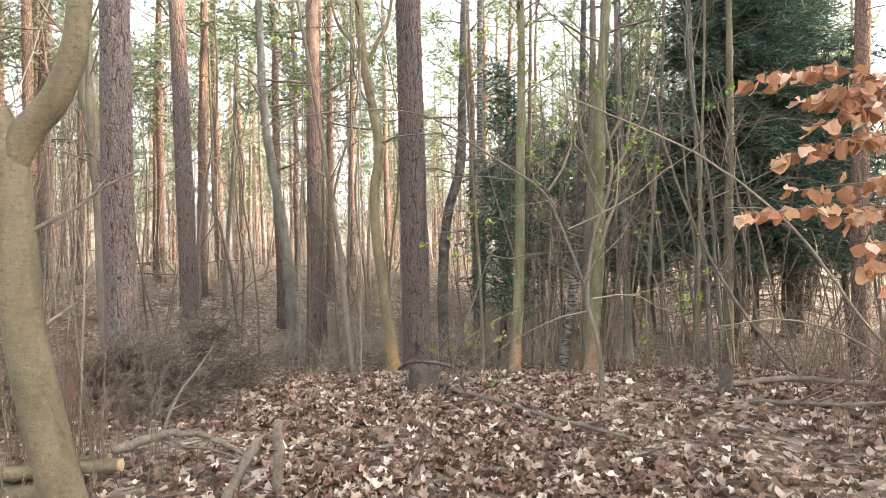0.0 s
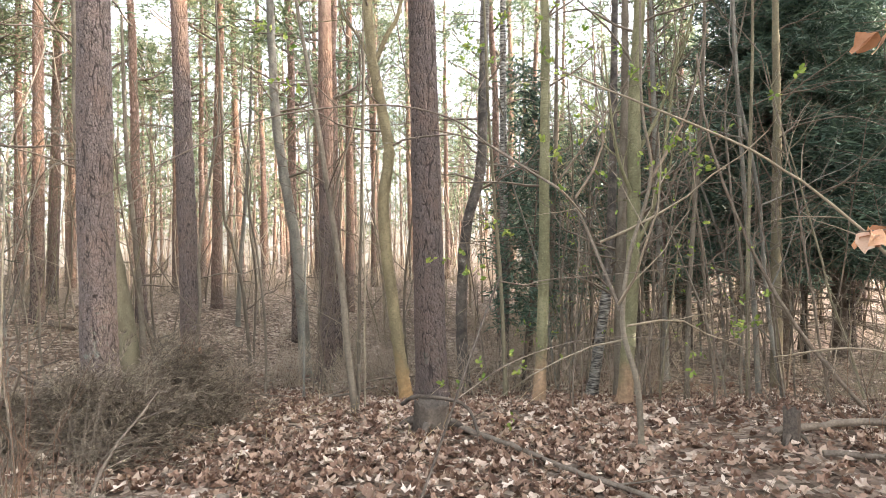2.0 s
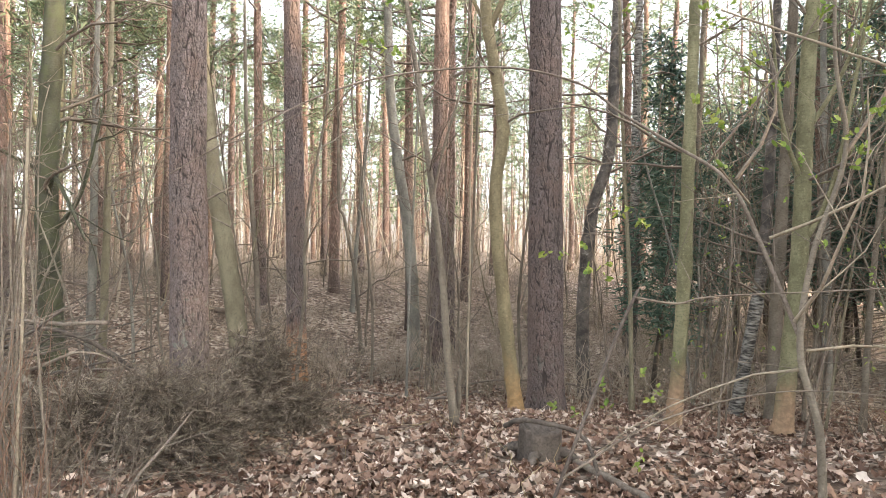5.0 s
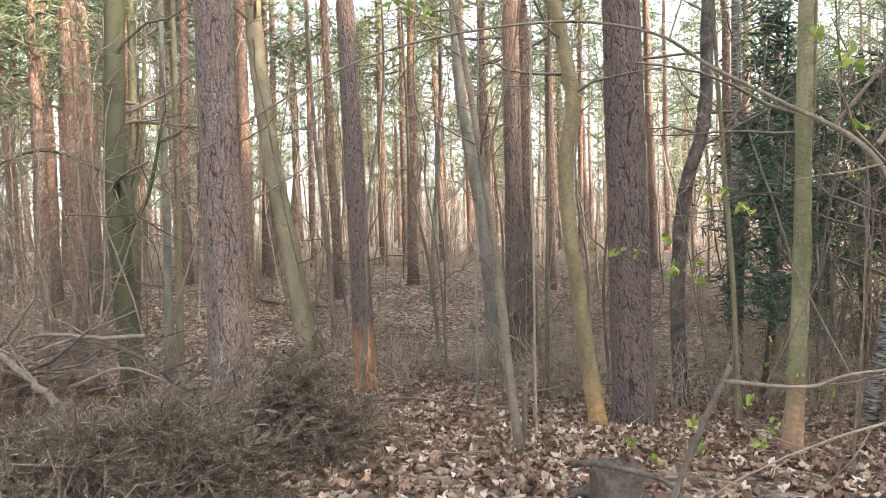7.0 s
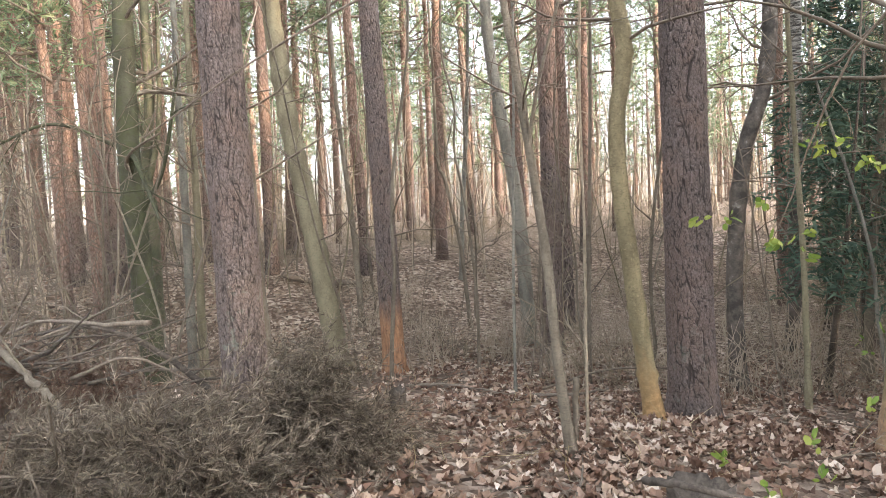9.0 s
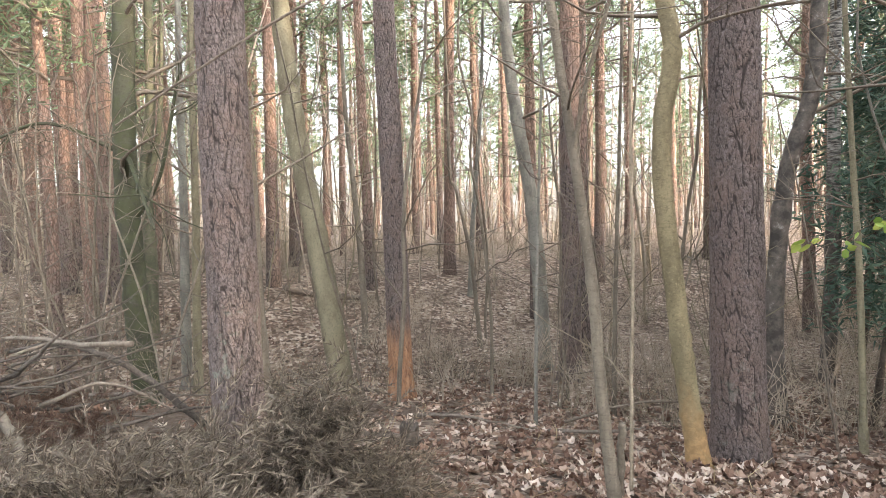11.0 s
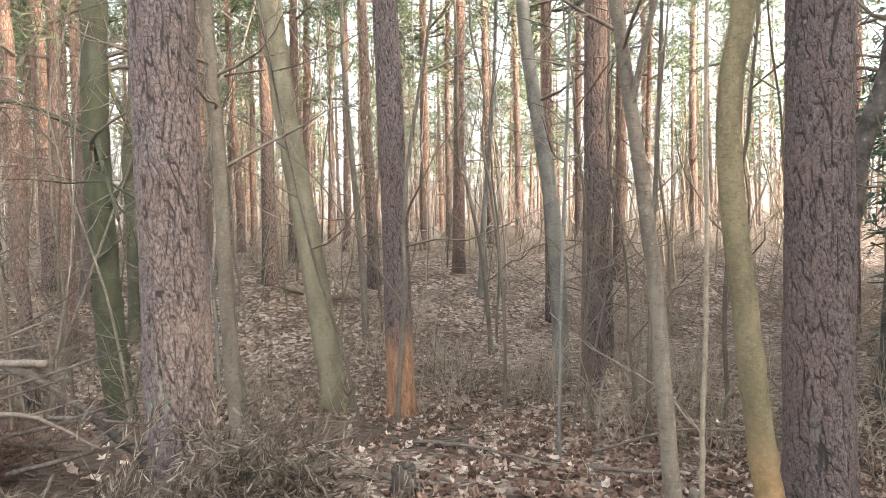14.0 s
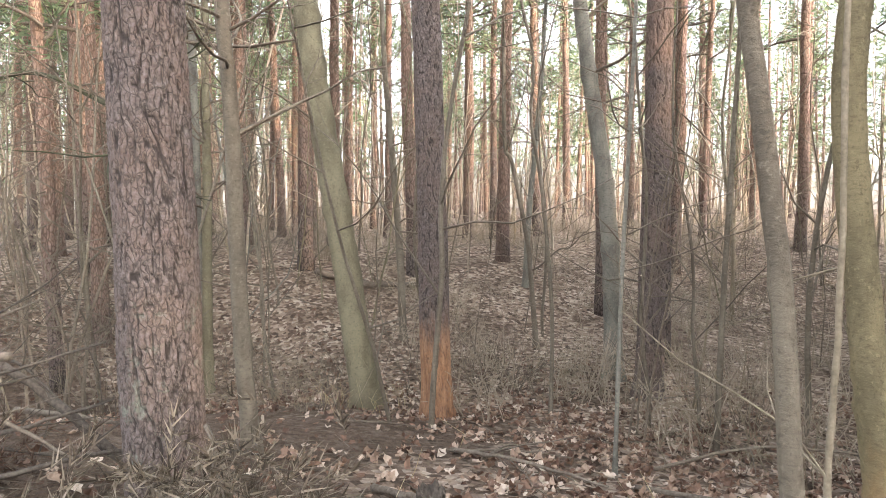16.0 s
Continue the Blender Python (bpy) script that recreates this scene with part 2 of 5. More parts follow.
M_STUMP = twig_wood("stump_wood", (0.0345, 0.0267, 0.0215), (0.118, 0.0975, 0.0795), 5.0, 0.95)
M_LITTER = blade("leaf_litter", [(0.0, (0.066, 0.036, 0.024)), (0.35, (0.145, 0.083, 0.056)), (0.6, (0.235, 0.153, 0.109)), (0.82, (0.35, 0.258, 0.195)), (1.0, (0.54, 0.455, 0.38))], 0.1, 0.6)
M_LITTER_ONE = blade("leaf_litter_single", [(0.0, (0.13, 0.073, 0.049)), (0.4, (0.235, 0.155, 0.11)), (0.75, (0.38, 0.285, 0.22)), (1.0, (0.56, 0.48, 0.405))], 0.1, 0.55, island=False, veins=True)

M_YOUNG = blade("young_leaf", [(0.0, (0.104, 0.169, 0.0325)), (0.6, (0.195, 0.26, 0.052)), (1.0, (0.293, 0.325, 0.078))], 0.4, 0.5)
M_NEEDLE = blade("pine_needle", [(0.0, (0.085, 0.12, 0.07)), (0.5, (0.15, 0.19, 0.105)), (1.0, (0.25, 0.27, 0.15))], 0.35)
M_SPRUCE = blade("spruce_needle", [(0.0, (0.035, 0.062, 0.045)), (0.6, (0.065, 0.105, 0.075)), (1.0, (0.11, 0.155, 0.1))], 0.25)
M_DRY = blade("dry_needle", [(0.0, (0.048, 0.036, 0.026)), (0.5, (0.132, 0.104, 0.076)), (1.0, (0.28, 0.233, 0.18))], 0.25)
M_RUST = blade("rust_needle", [(0.0, (0.0592, 0.0335, 0.0229)), (0.6, (0.112, 0.0662, 0.045)), (1.0, (0.159, 0.104, 0.0737))], 0.2)
M_STRAW = blade("dry_grass", [(0.0, (0.25, 0.19, 0.1)), (0.6, (0.42, 0.34, 0.2)), (1.0, (0.55, 0.47, 0.3))], 0.3)


def distance_wood():
    """Far wood beyond fifty metres: trunks and gaps that melt together, haze painted in as pale colour and glow."""
    m, n, l, b = material("distant_wood_hazed", 1.0)
    st = grain(n, l, coords(n, l, (1, 1, 0.04), False), 2.2, 6, 0.75)
    bl = grain(n, l, coords(n, l, (1, 1, 1), False), 0.35, 5, 0.6)
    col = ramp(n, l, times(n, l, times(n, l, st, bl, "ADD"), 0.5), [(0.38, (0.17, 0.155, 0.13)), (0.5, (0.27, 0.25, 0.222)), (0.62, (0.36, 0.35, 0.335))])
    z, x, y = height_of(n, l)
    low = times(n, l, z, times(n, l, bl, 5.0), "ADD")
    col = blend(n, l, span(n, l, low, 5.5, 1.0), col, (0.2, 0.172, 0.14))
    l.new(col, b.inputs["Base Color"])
    # emits its own colour to imitate bright distance haze; not a lamp
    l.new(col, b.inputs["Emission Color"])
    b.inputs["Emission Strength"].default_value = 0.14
    return m


M_FAR = distance_wood()

# ---- mesh tools ----
rng = np.random.default_rng(11)


class Geo:
    """Collects triangles of one mesh."""

    def __init__(self):
        self.v, self.f, self.count, self.a = [], [], 0, []

    def add(self, verts, tris, attr=None):
        verts = np.asarray(verts, float).reshape(-1, 3)
        self.v.append(verts)
        self.f.append(np.asarray(tris, int).reshape(-1, 3) + self.count)
        self.count += len(verts)
        if attr is not None:
            self.a.append(attr)

    def mesh(self, name, mat, smooth=True):
        v, f = np.concatenate(self.v), np.concatenate(self.f)
        me = bpy.data.meshes.new(name)
        me.vertices.add(len(v))
        me.vertices.foreach_set("co", v.astype(np.float32).ravel())
        me.loops.add(len(f) * 3)
        me.loops.foreach_set("vertex_index", f.astype(np.int32).ravel())
        me.polygons.add(len(f))
        me.polygons.foreach_set("loop_start", np.arange(0, len(f) * 3, 3, dtype=np.int32))
        me.polygons.foreach_set("use_smooth", np.full(len(f), smooth))
        me.update(calc_edges=True)
        if self.a:
            at = me.attributes.new("plate", "FLOAT", "POINT")
            at.data.foreach_set("value", np.concatenate(self.a).astype(np.float32))
        me.materials.append(mat)
        return me


def part(name, geo, mat, parent, label="", smooth=True, kind=""):
    ob = new(name, geo.mesh(name, mat, smooth))
    ob.parent = parent
    return tagged(ob, label, kind=kind)


def thing(name, at, label, category, group="", kind=""):
    ob = new(name)
    ob.empty_display_size = 0.2
    ob.location = at
    return tagged(ob, label, category, group, kind)


def unit(v):
    return v / (np.linalg.norm(v) + 1e-9)


def tube(geo, pts, radii, sides=5, cap=True):
    pts = np.asarray(pts, float)
    k = len(pts)
    tan = np.gradient(pts, axis=0)
    tan /= np.linalg.norm(tan, axis=1)[:, None] + 1e-9
    ref = np.array((0.0, 0.0, 1.0)) if abs(tan[0][2]) < 0.8 else np.array((1.0, 0.0, 0.0))
    u = np.cross(tan, ref)
    u /= np.linalg.norm(u, axis=1)[:, None] + 1e-9
    w = np.cross(tan, u)
    a = np.arange(sides) * 2 * math.pi / sides
    r = np.broadcast_to(np.asarray(radii, float), (k,))[:, None, None]
    ring = pts[:, None] + r * (np.cos(a)[None, :, None] * u[:, None] + np.sin(a)[None, :, None] * w[:, None])
    i, j = np.meshgrid(np.arange(k - 1), np.arange(sides), indexing="ij")
    p, q = i * sides + j, i * sides + (j + 1) % sides
    tris = np.concatenate([np.stack([p, p + sides, q], -1).reshape(-1, 3), np.stack([q, p + sides, q + sides], -1).reshape(-1, 3)])
    verts = ring.reshape(-1, 3)
    if cap:
        verts = np.concatenate([verts, pts[-1:] + tan[-1:] * r[-1, 0, 0] * 0.3, pts[:1]])
        e = (k - 1) * sides
        s = np.arange(sides)
        tris = np.concatenate([tris, np.stack([e + s, np.full(sides, k * sides), e + (s + 1) % sides], -1), np.stack([(s + 1) % sides, np.full(sides, k * sides + 1), s], -1)])
    geo.add(verts, tris)


def curve(points, steps):
    """A smooth line through a few points (Catmull-Rom)."""
    p = np.asarray(points, float)
    p = np.concatenate([2 * p[:1] - p[1:2], p, 2 * p[-1:] - p[-2:-1]])
    out = []
    for i in range(1, len(p) - 2):
        t = np.linspace(0, 1, steps, endpoint=False)[:, None]
        a, b, c, d = p[i - 1], p[i], p[i + 1], p[i + 2]
        out.append(0.5 * (2 * b + (c - a) * t + (2 * a - 5 * b + 4 * c - d) * t ** 2 + (3 * b - a - 3 * c + d) * t ** 3))
    out.append(p[-2:-1])
    return np.concatenate(out)


def shoot(geo, start, way, length, radius, depth, r, sides=4, wander=0.16, lift=0.04, kids=5, spread=0.8, shrink=0.5, tips=None, first=0.25):
    """A twig that wanders and forks into smaller ones."""
    k = max(2 if depth == 0 else 3, int((1.6 if depth == 0 else 3) + length * 2.2))
    pts, way = [np.asarray(start, float)], unit(np.asarray(way, float))
    for _ in range(k):
        way = unit(way + r.normal(0, wander, 3) + np.array((0, 0, lift)))
        pts.append(pts[-1] + way * length / k)
    pts = np.array(pts)
    tube(geo, pts, np.linspace(radius, radius * 0.35, k + 1), sides, cap=False)
    if tips is not None:
        tips.append((pts[-1], way))
        if depth == 0:
            tips.append((pts[k // 2], way))
    if depth > 0:
        for f in np.linspace(first, 0.95, kids):
            f = min(0.99, max(0.05, f + r.normal(0, 0.05)))
            i = min(k - 1, int(f * k))
            main = unit(pts[i + 1] - pts[i])
            side = unit(np.cross(main, r.normal(0, 1, 3)))
            out = unit(main * (1 - spread * 0.55) + side * spread)
            shoot(geo, pts[i] + (pts[i + 1] - pts[i]) * (f * k - i), out, length * shrink * r.uniform(0.6, 1.15) * (1.15 - f * 0.55), radius * (1 - 0.6 * f) * 0.55,
                  depth - 1, r, max(3, sides - 1), wander, lift, max(2, kids - 1), spread, shrink, tips, first)
    return pts


def smooth01(t):
    t = np.clip(t, 0, 1)
    return t * t * (3 - 2 * t)


def ground_z(x, y):
    """The lie of the land: a level shoulder that falls into a hollow, a bank beyond it."""
    x, y = np.asarray(x, float), np.asarray(y, float)
    z = 0.14 - 0.88 * smooth01((y - 5.4) / 6.8)
    u = (-x - 5) * 0.7 + (y - 11) * 0.7
    z = z + 1.15 * smooth01((u - 0.8) / 6.5)
    z = z - 0.75 * np.exp(-(((x + 9.0) / 2.6) ** 2 + ((y - 9.6) / 2.8) ** 2))
    return z + 0.025 * np.sin(x * 1.7 + 0.6 * y) * np.cos(y * 1.3 - 0.4 * x) + 0.015 * np.sin(3.9 * x - 2.7 * y)


def gz(x, y):
    return float(ground_z(x, y))


# ---- ground ----
def build_ground():
    ang = np.linspace(0, 2 * math.pi, 361)[:-1]
    rad = np.concatenate([np.arange(0.15, 16, 0.16), np.geomspace(16.2, 2500, 60)])
    a, r = np.meshgrid(ang, rad)
    x, y = (-1 + r * np.sin(a)).ravel(), (5 + r * np.cos(a)).ravel()
    z = ground_z(x, y) - np.clip(np.hypot(x, y) - 120, 0, None) * 0.002
    z += 0.012 * np.array([noise.noise((p * 4.0, q * 4.0, 0.0)) for p, q in zip(x, y)])
    verts = np.concatenate([np.stack([x, y, z], -1), [[-1, 5, gz(-1, 5)]]])
    k, m = len(rad), len(ang)
    i, j = np.meshgrid(np.arange(k - 1), np.arange(m), indexing="ij")
    p, q = i * m + j, i * m + (j + 1) % m
    tris = np.concatenate([np.stack([p, q, p + m], -1).reshape(-1, 3), np.stack([q, q + m, p + m], -1).reshape(-1, 3),
                           np.stack([np.arange(m), np.full(m, k * m), (np.arange(m) + 1) % m], -1)])
    g = Geo()
    g.add(verts, tris[:, ::-1])
    ob = new("ground", g.mesh("ground", M_FLOOR))
    return tagged(ob, "woodland floor of dark soil under fallen brown leaves", "ground", kind="structure")


ground = build_ground()


def build_backdrop():
    g = Geo()
    a = np.linspace(0, 2 * math.pi, 2600)
    top = np.full_like(a, 6.5)
    for k, (scale, size) in enumerate(((18, 2.5), (60, 2.0), (190, 2.2), (520, 1.6))):
        top += size * np.array([noise.noise((math.cos(t) * scale, math.sin(t) * scale, 3.0 * k)) for t in a])
    x, y = -1 + 110 * np.sin(a), 5 + 110 * np.cos(a)
    verts = np.concatenate([np.stack([x, y, np.full_like(x, -2.0)], -1), np.stack([x, y, top], -1)])
    k = len(a)
    i = np.arange(k - 1)
    g.add(verts, np.concatenate([np.stack([i, i + 1, i + k], -1), np.stack([i + 1, i + k + 1, i + k], -1)]))
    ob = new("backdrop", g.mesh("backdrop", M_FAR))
    tagged(ob, "far edge of the pine wood all around, hazed pale and faintly glowing", "distant wood", kind="structure")


build_backdrop()


# ---- trees ----
def ease(t):
    t = min(1.0, max(0.0, t))
    return t * t * (3 - 2 * t)


def bark_trunk(base, line, radius, sides=128, step=0.02, deep=0.013, fine_top=6.0, cells=15.0, seed=0, flare=0.55, roots=5):
    """A trunk whose plated bark stands off its fissures. line: (height, dx, dy) points of its axis."""
    g = Geo()
    line = np.asarray(line, float)
    zs = np.concatenate([np.arange(-0.25, fine_top, step), np.arange(fine_top, line[-1, 0], 0.5), line[-1:, 0]])
    ax, ay = np.interp(zs, line[:, 0], line[:, 1]), np.interp(zs, line[:, 0], line[:, 2])
    ang = np.arange(sides) * 2 * math.pi / sides
    r0 = radius * (1 - 0.6 * np.clip(zs, 0, None) / line[-1, 0])
    verts, plate = [], []
    for z, cx, cy, r in zip(zs, ax, ay, r0):
        foot = math.exp(-max(z, 0) / 0.16)
        for a in ang:
            rr = r * (1 + flare * foot * (0.55 + 0.45 * math.sin(roots * a + seed) * math.sin(2 * a + seed * 2)))
            c, s = math.cos(a), math.sin(a)
            if z < fine_top:
                wob = noise.noise((c * r * 9 + seed, s * r * 9, z * 3.0)) * 0.7
                d = noise.voronoi((c * r * cells * 1.5 + wob + seed, s * r * cells * 1.5 + wob, z * cells * 0.36 + wob * 2))[0]
                e = noise.voronoi((c * r * cells * 3.1 + wob + seed, s * r * cells * 3.1, z * cells * 1.5 + wob * 3))[0]
                t = ease((d[1] - d[0]) / 0.15) * (0.75 + 0.25 * ease((e[1] - e[0]) / 0.25))
                rr += deep * (t - 0.7) + 0.010 * noise.noise((c * 2 + seed, s * 2, z * 1.5)) + 0.004 * noise.noise((c * r * 60, s * r * 60, z * 40))
            else:
                t = 0.8
            verts.append((cx + c * rr, cy + s * rr, z))
            plate.append(t)
    k = len(zs)
    i, j = np.meshgrid(np.arange(k - 1), np.arange(sides), indexing="ij")
    p, q = i * sides + j, i * sides + (j + 1) % sides
    tris = np.concatenate([np.stack([p, q, p + sides], -1).reshape(-1, 3), np.stack([q, q + sides, p + sides], -1).reshape(-1, 3)])
    g.add(verts, tris, np.array(plate))
    return g


def tufts(g, at, way, r, count=14, size=0.28, width=0.014, flat=0.5):
    """A bundle of needles round a twig's end."""
    v = r.normal(0, 1, (count, 3))
    v[:, 2] *= flat
    v = v / np.linalg.norm(v, axis=1)[:, None] + np.asarray(way) * 0.6
    v /= np.linalg.norm(v, axis=1)[:, None]
    side = np.cross(v, r.normal(0, 1, (count, 3)))
    side /= np.linalg.norm(side, axis=1)[:, None]
    ln = size * r.uniform(0.6, 1.1, count)[:, None]
    at = np.asarray(at) + r.normal(0, size * 0.3, (count, 3))
    verts = np.stack([at - side * width, at + side * width, at + v * ln], 1).reshape(-1, 3)
    g.add(verts, np.arange(count * 3).reshape(-1, 3))


def pine_crown(height, low, r, reach=2.2, boughs=26, dense=9):
    wood, leaf = Geo(), Geo()
    for i in range(boughs):
        f = (i + r.uniform(0, 1)) / boughs
        z = low + (height - low) * f
        a = r.uniform(0, 2 * math.pi)
        ln = reach * (1.0 - 0.75 * f) * r.uniform(0.55, 1.1)
        way = np.array((math.cos(a), math.sin(a), r.uniform(-0.1, 0.45)))
        tips = []
        pts = shoot(wood, (0, 0, z), way, ln, 0.035 * (1 - 0.6 * f) + 0.01, 1, r, 3, 0.16, 0.05, 4, 0.8, 0.45, tips)
        for p, w in tips:
            for _ in range(dense):
                tufts(leaf, p + r.normal(0, 0.22, 3), w, r, 6, 0.3, 0.022)
    return wood, leaf


def dead_snags(r, low, high, count, radius):
    g = Geo()
    for _ in range(count):
        z = r.uniform(low, high)
        a = r.uniform(0, 2 * math.pi)
        shoot(g, (math.cos(a) * radius * 0.7, math.sin(a) * radius * 0.7, z), (math.cos(a), math.sin(a), r.uniform(-0.3, 0.15)), r.uniform(0.4, 1.9), 0.014, 1, r, 3, 0.14, -0.01, 4, 0.8, 0.5)
    return g


def great_pine(x, y, line, radius, mat, label, seed, height=19.0, cells=15.0, deep=0.013, flare=0.55, snags=0, sides=128, step=0.02):
    r = np.random.default_rng(seed)
    t = thing("pine_tree", (x, y, gz(x, y)), label, "tree", "great pines")
    end = line[-1]
    slope = ((end[1] - line[0][1]) / end[0], (end[2] - line[0][2]) / end[0])
    line = [*line, (height, end[1] + slope[0] * (height - end[0]), end[2] + slope[1] * (height - end[0]))]
    part("trunk", bark_trunk((x, y), line, radius, sides, step, deep=deep, cells=cells, seed=seed, flare=flare), mat, t)
    wood, leaf = pine_crown(height + 0.5, height * 0.58, r, 2.4, 20, 4)
    top = Vector((line[-1][1], line[-1][2], 0))
    for nm, g, m in (("crown_wood", wood, M_TWIG), ("crown", leaf, M_NEEDLE)):
        part(nm, g, m, t, kind="stuff").location = top
    if snags:
        part("branchwood", dead_snags(r, 2.2, height * 0.55, snags, radius), M_TWIG, t, kind="stuff")
    return t


great_pine(-0.37, 8.9, [(0, 0.0, 0), (2, -0.03, 0), (6, -0.09, 0)], 0.198, M_PINE, "tall pine with grey-brown deeply plated bark", 3, cells=16)
great_pine(-3.4, 6.79, [(0, 0.03, 0), (2, -0.02, 0), (6, -0.04, 0)], 0.165, M_PINE_LICHEN, "tall pine with plated bark and pale lichen at its foot", 8, cells=17, flare=0.25)
great_pine(-4.05, 10.2, [(0, 0.05, 0), (2, 0.0, 0), (6, -0.12, 0)], 0.142, M_PINE_WORN, "pine with bark rubbed bright orange at its foot", 15, cells=20, sides=100, step=0.024)
great_pine(-2.5, 12.4, [(0, 0.0, 0), (3, 0.03, 0), (7, 0.03, 0)], 0.15, M_PINE_PINK, "tall pine with reddish upper bark among low shrubs", 22, cells=19, snags=12, sides=76, step=0.032)
great_pine(-11.7, 12.4, [(0, 0.05, 0), (3, 0.0, 0), (7, -0.1, 0)], 0.22, M_PINE_RED, "tall pine with red-brown bark beside a mossy trunk", 29, cells=18, snags=46, sides=76, step=0.032)


def far_pine(seed, height, radius, boughs=24, dense=3):
    r = np.random.default_rng(seed)
    t = thing("pine_tree", (0, 0, -50), "slender pine with a high green crown and orange bark", "tree", "pines of the wood")
    g = Geo()
    zs = np.linspace(-0.3, height, 26)
    bend = np.cumsum(r.normal(0, 0.02, (26, 2)), axis=0) * np.linspace(0.4, 1.6, 26)[:, None]
    rr = radius * (1 - 0.68 * np.clip(zs, 0, None) / height) * (1 + 0.35 * np.exp(-np.clip(zs, 0, None) / 0.25))
    tube(g, np.stack([bend[:, 0], bend[:, 1], zs], -1), rr, 12)
    part("trunk", g, M_PINE_FAR, t)
    wood, leaf = pine_crown(height, height * r.uniform(0.26, 0.4), r, 2.1, boughs, dense)
    part("crown_wood", wood, M_TWIG, t, kind="stuff")
    part("crown", leaf, M_NEEDLE, t, kind="stuff")
    part("branchwood", dead_snags(r, 1.8, height * 0.5, 16, radius), M_DEAD, t, kind="stuff")
    return t


PINES = [far_pine(100 + i, h, rad) for i, (h, rad) in enumerate([(17, 0.13), (19, 0.15), (15.5, 0.12), (18, 0.14), (20, 0.155)])]
# thinner-crowned pines for the places out of view
UNSEEN_PINES = [far_pine(120 + i, h, rad, 14, 2) for i, (h, rad) in enumerate([(17, 0.13), (19, 0.15), (18, 0.14)])]
taken = [(-0.37, 8.9), (-3.4, 6.8), (-4.05, 10.2), (-2.5, 12.4), (-11.7, 12.4)]


def stand(kind, x, y, scale=1.0, turn=None, lean=0.0, sink=0.03):
    m = pose(x, y, gz(x, y) - sink, rng.normal(0, 1.0) + lean, rng.normal(0, 1.0), rng.uniform(0, 360) if turn is None else turn)
    ob = copy_thing(kind, m)
    ob.scale = (scale, scale, scale)
    return ob


# pines whose places can be told
for i, (x, y, s) in enumerate([(-7.6, 15.6, 0.95), (-9.6, 21.9, 1.0), (-9.0, 22.3, 0.95), (-8.1, 23.6, 1.0), (-6.6, 17.6, 0.9), (-4.05, 16.1, 0.95), (-3.4, 19.3, 0.9), (-12.9, 16.5, 1.0),
                               (-14.2, 12.6, 0.9), (-12.4, 12.1, 0.95), (-15.6, 14.6, 0.9), (-16.0, 26.2, 1.0), (-3.6, 25.1, 0.9), (-1.1, 23.3, 1.0), (-2.5, 29.7, 1.0), (4.1, 14.2, 0.85),
                               (6.9, 10.7, 1.0), (-10.5, 23.5, 1.0), (-12.0, 21.2, 0.9), (8.7, 15.9, 0.9), (0.9, 17.5, 0.9), (-13.5, 9.2, 0.95), (-2.75, 14.4, 1.0)]):
    stand(PINES[i % 5], x, y, s)
    taken.append((x, y))

r2 = np.random.default_rng(5)
made = 0
while made < 72:
    a, d = r2.uniform(-70, 42), math.sqrt(r2.uniform(17.0 ** 2, 50.0 ** 2))
    x, y = -0.5 + d * math.sin(radians(a)), 3 + d * math.cos(radians(a))
    if min(math.hypot(x - p, y - q) for p, q in taken) > 1.7:
        stand(PINES[made % 5], x, y, r2.uniform(0.8, 1.1))
        taken.append((x, y))
        made += 1
made = 0
while made < 26:
    a, d = r2.uniform(-66, -34), math.sqrt(r2.uniform(9.5 ** 2, 30.0 ** 2))
    x, y = -0.8 + d * math.sin(radians(a)), 3.5 + d * math.cos(radians(a))
    if x < -7.5 and min(math.hypot(x - p, y - q) for p, q in taken) > 1.2:
        stand(PINES[made % 5], x, y, r2.uniform(0.8, 1.05))
        taken.append((x, y))
        made += 1
# unseen pines on the right, added to keep the sun off the near ground
made = 0
while made < 50:
    a, d = r2.uniform(52, 128), math.sqrt(r2.uniform(8.0 ** 2, 42.0 ** 2))
    x, y = -0.5 + d * math.sin(radians(a)), 4 + d * math.cos(radians(a))
    if min(math.hypot(x - p, y - q) for p, q in taken) > 1.8:
        stand(UNSEEN_PINES[made % 3], x, y, r2.uniform(0.85, 1.1))
        taken.append((x, y))
        made += 1
# unseen pines behind and beside, added to close the place around
made = 0
while made < 26:
    a, d = r2.uniform(50, 280), math.sqrt(r2.uniform(7.0 ** 2, 34.0 ** 2))
    x, y = -0.5 + d * math.sin(radians(a)), 2 + d * math.cos(radians(a))
    if min(math.hypot(x - p, y - q) for p, q in taken) > 2.2:
        stand(UNSEEN_PINES[made % 3], x, y, r2.uniform(0.85, 1.1))
        taken.append((x, y))
        made += 1


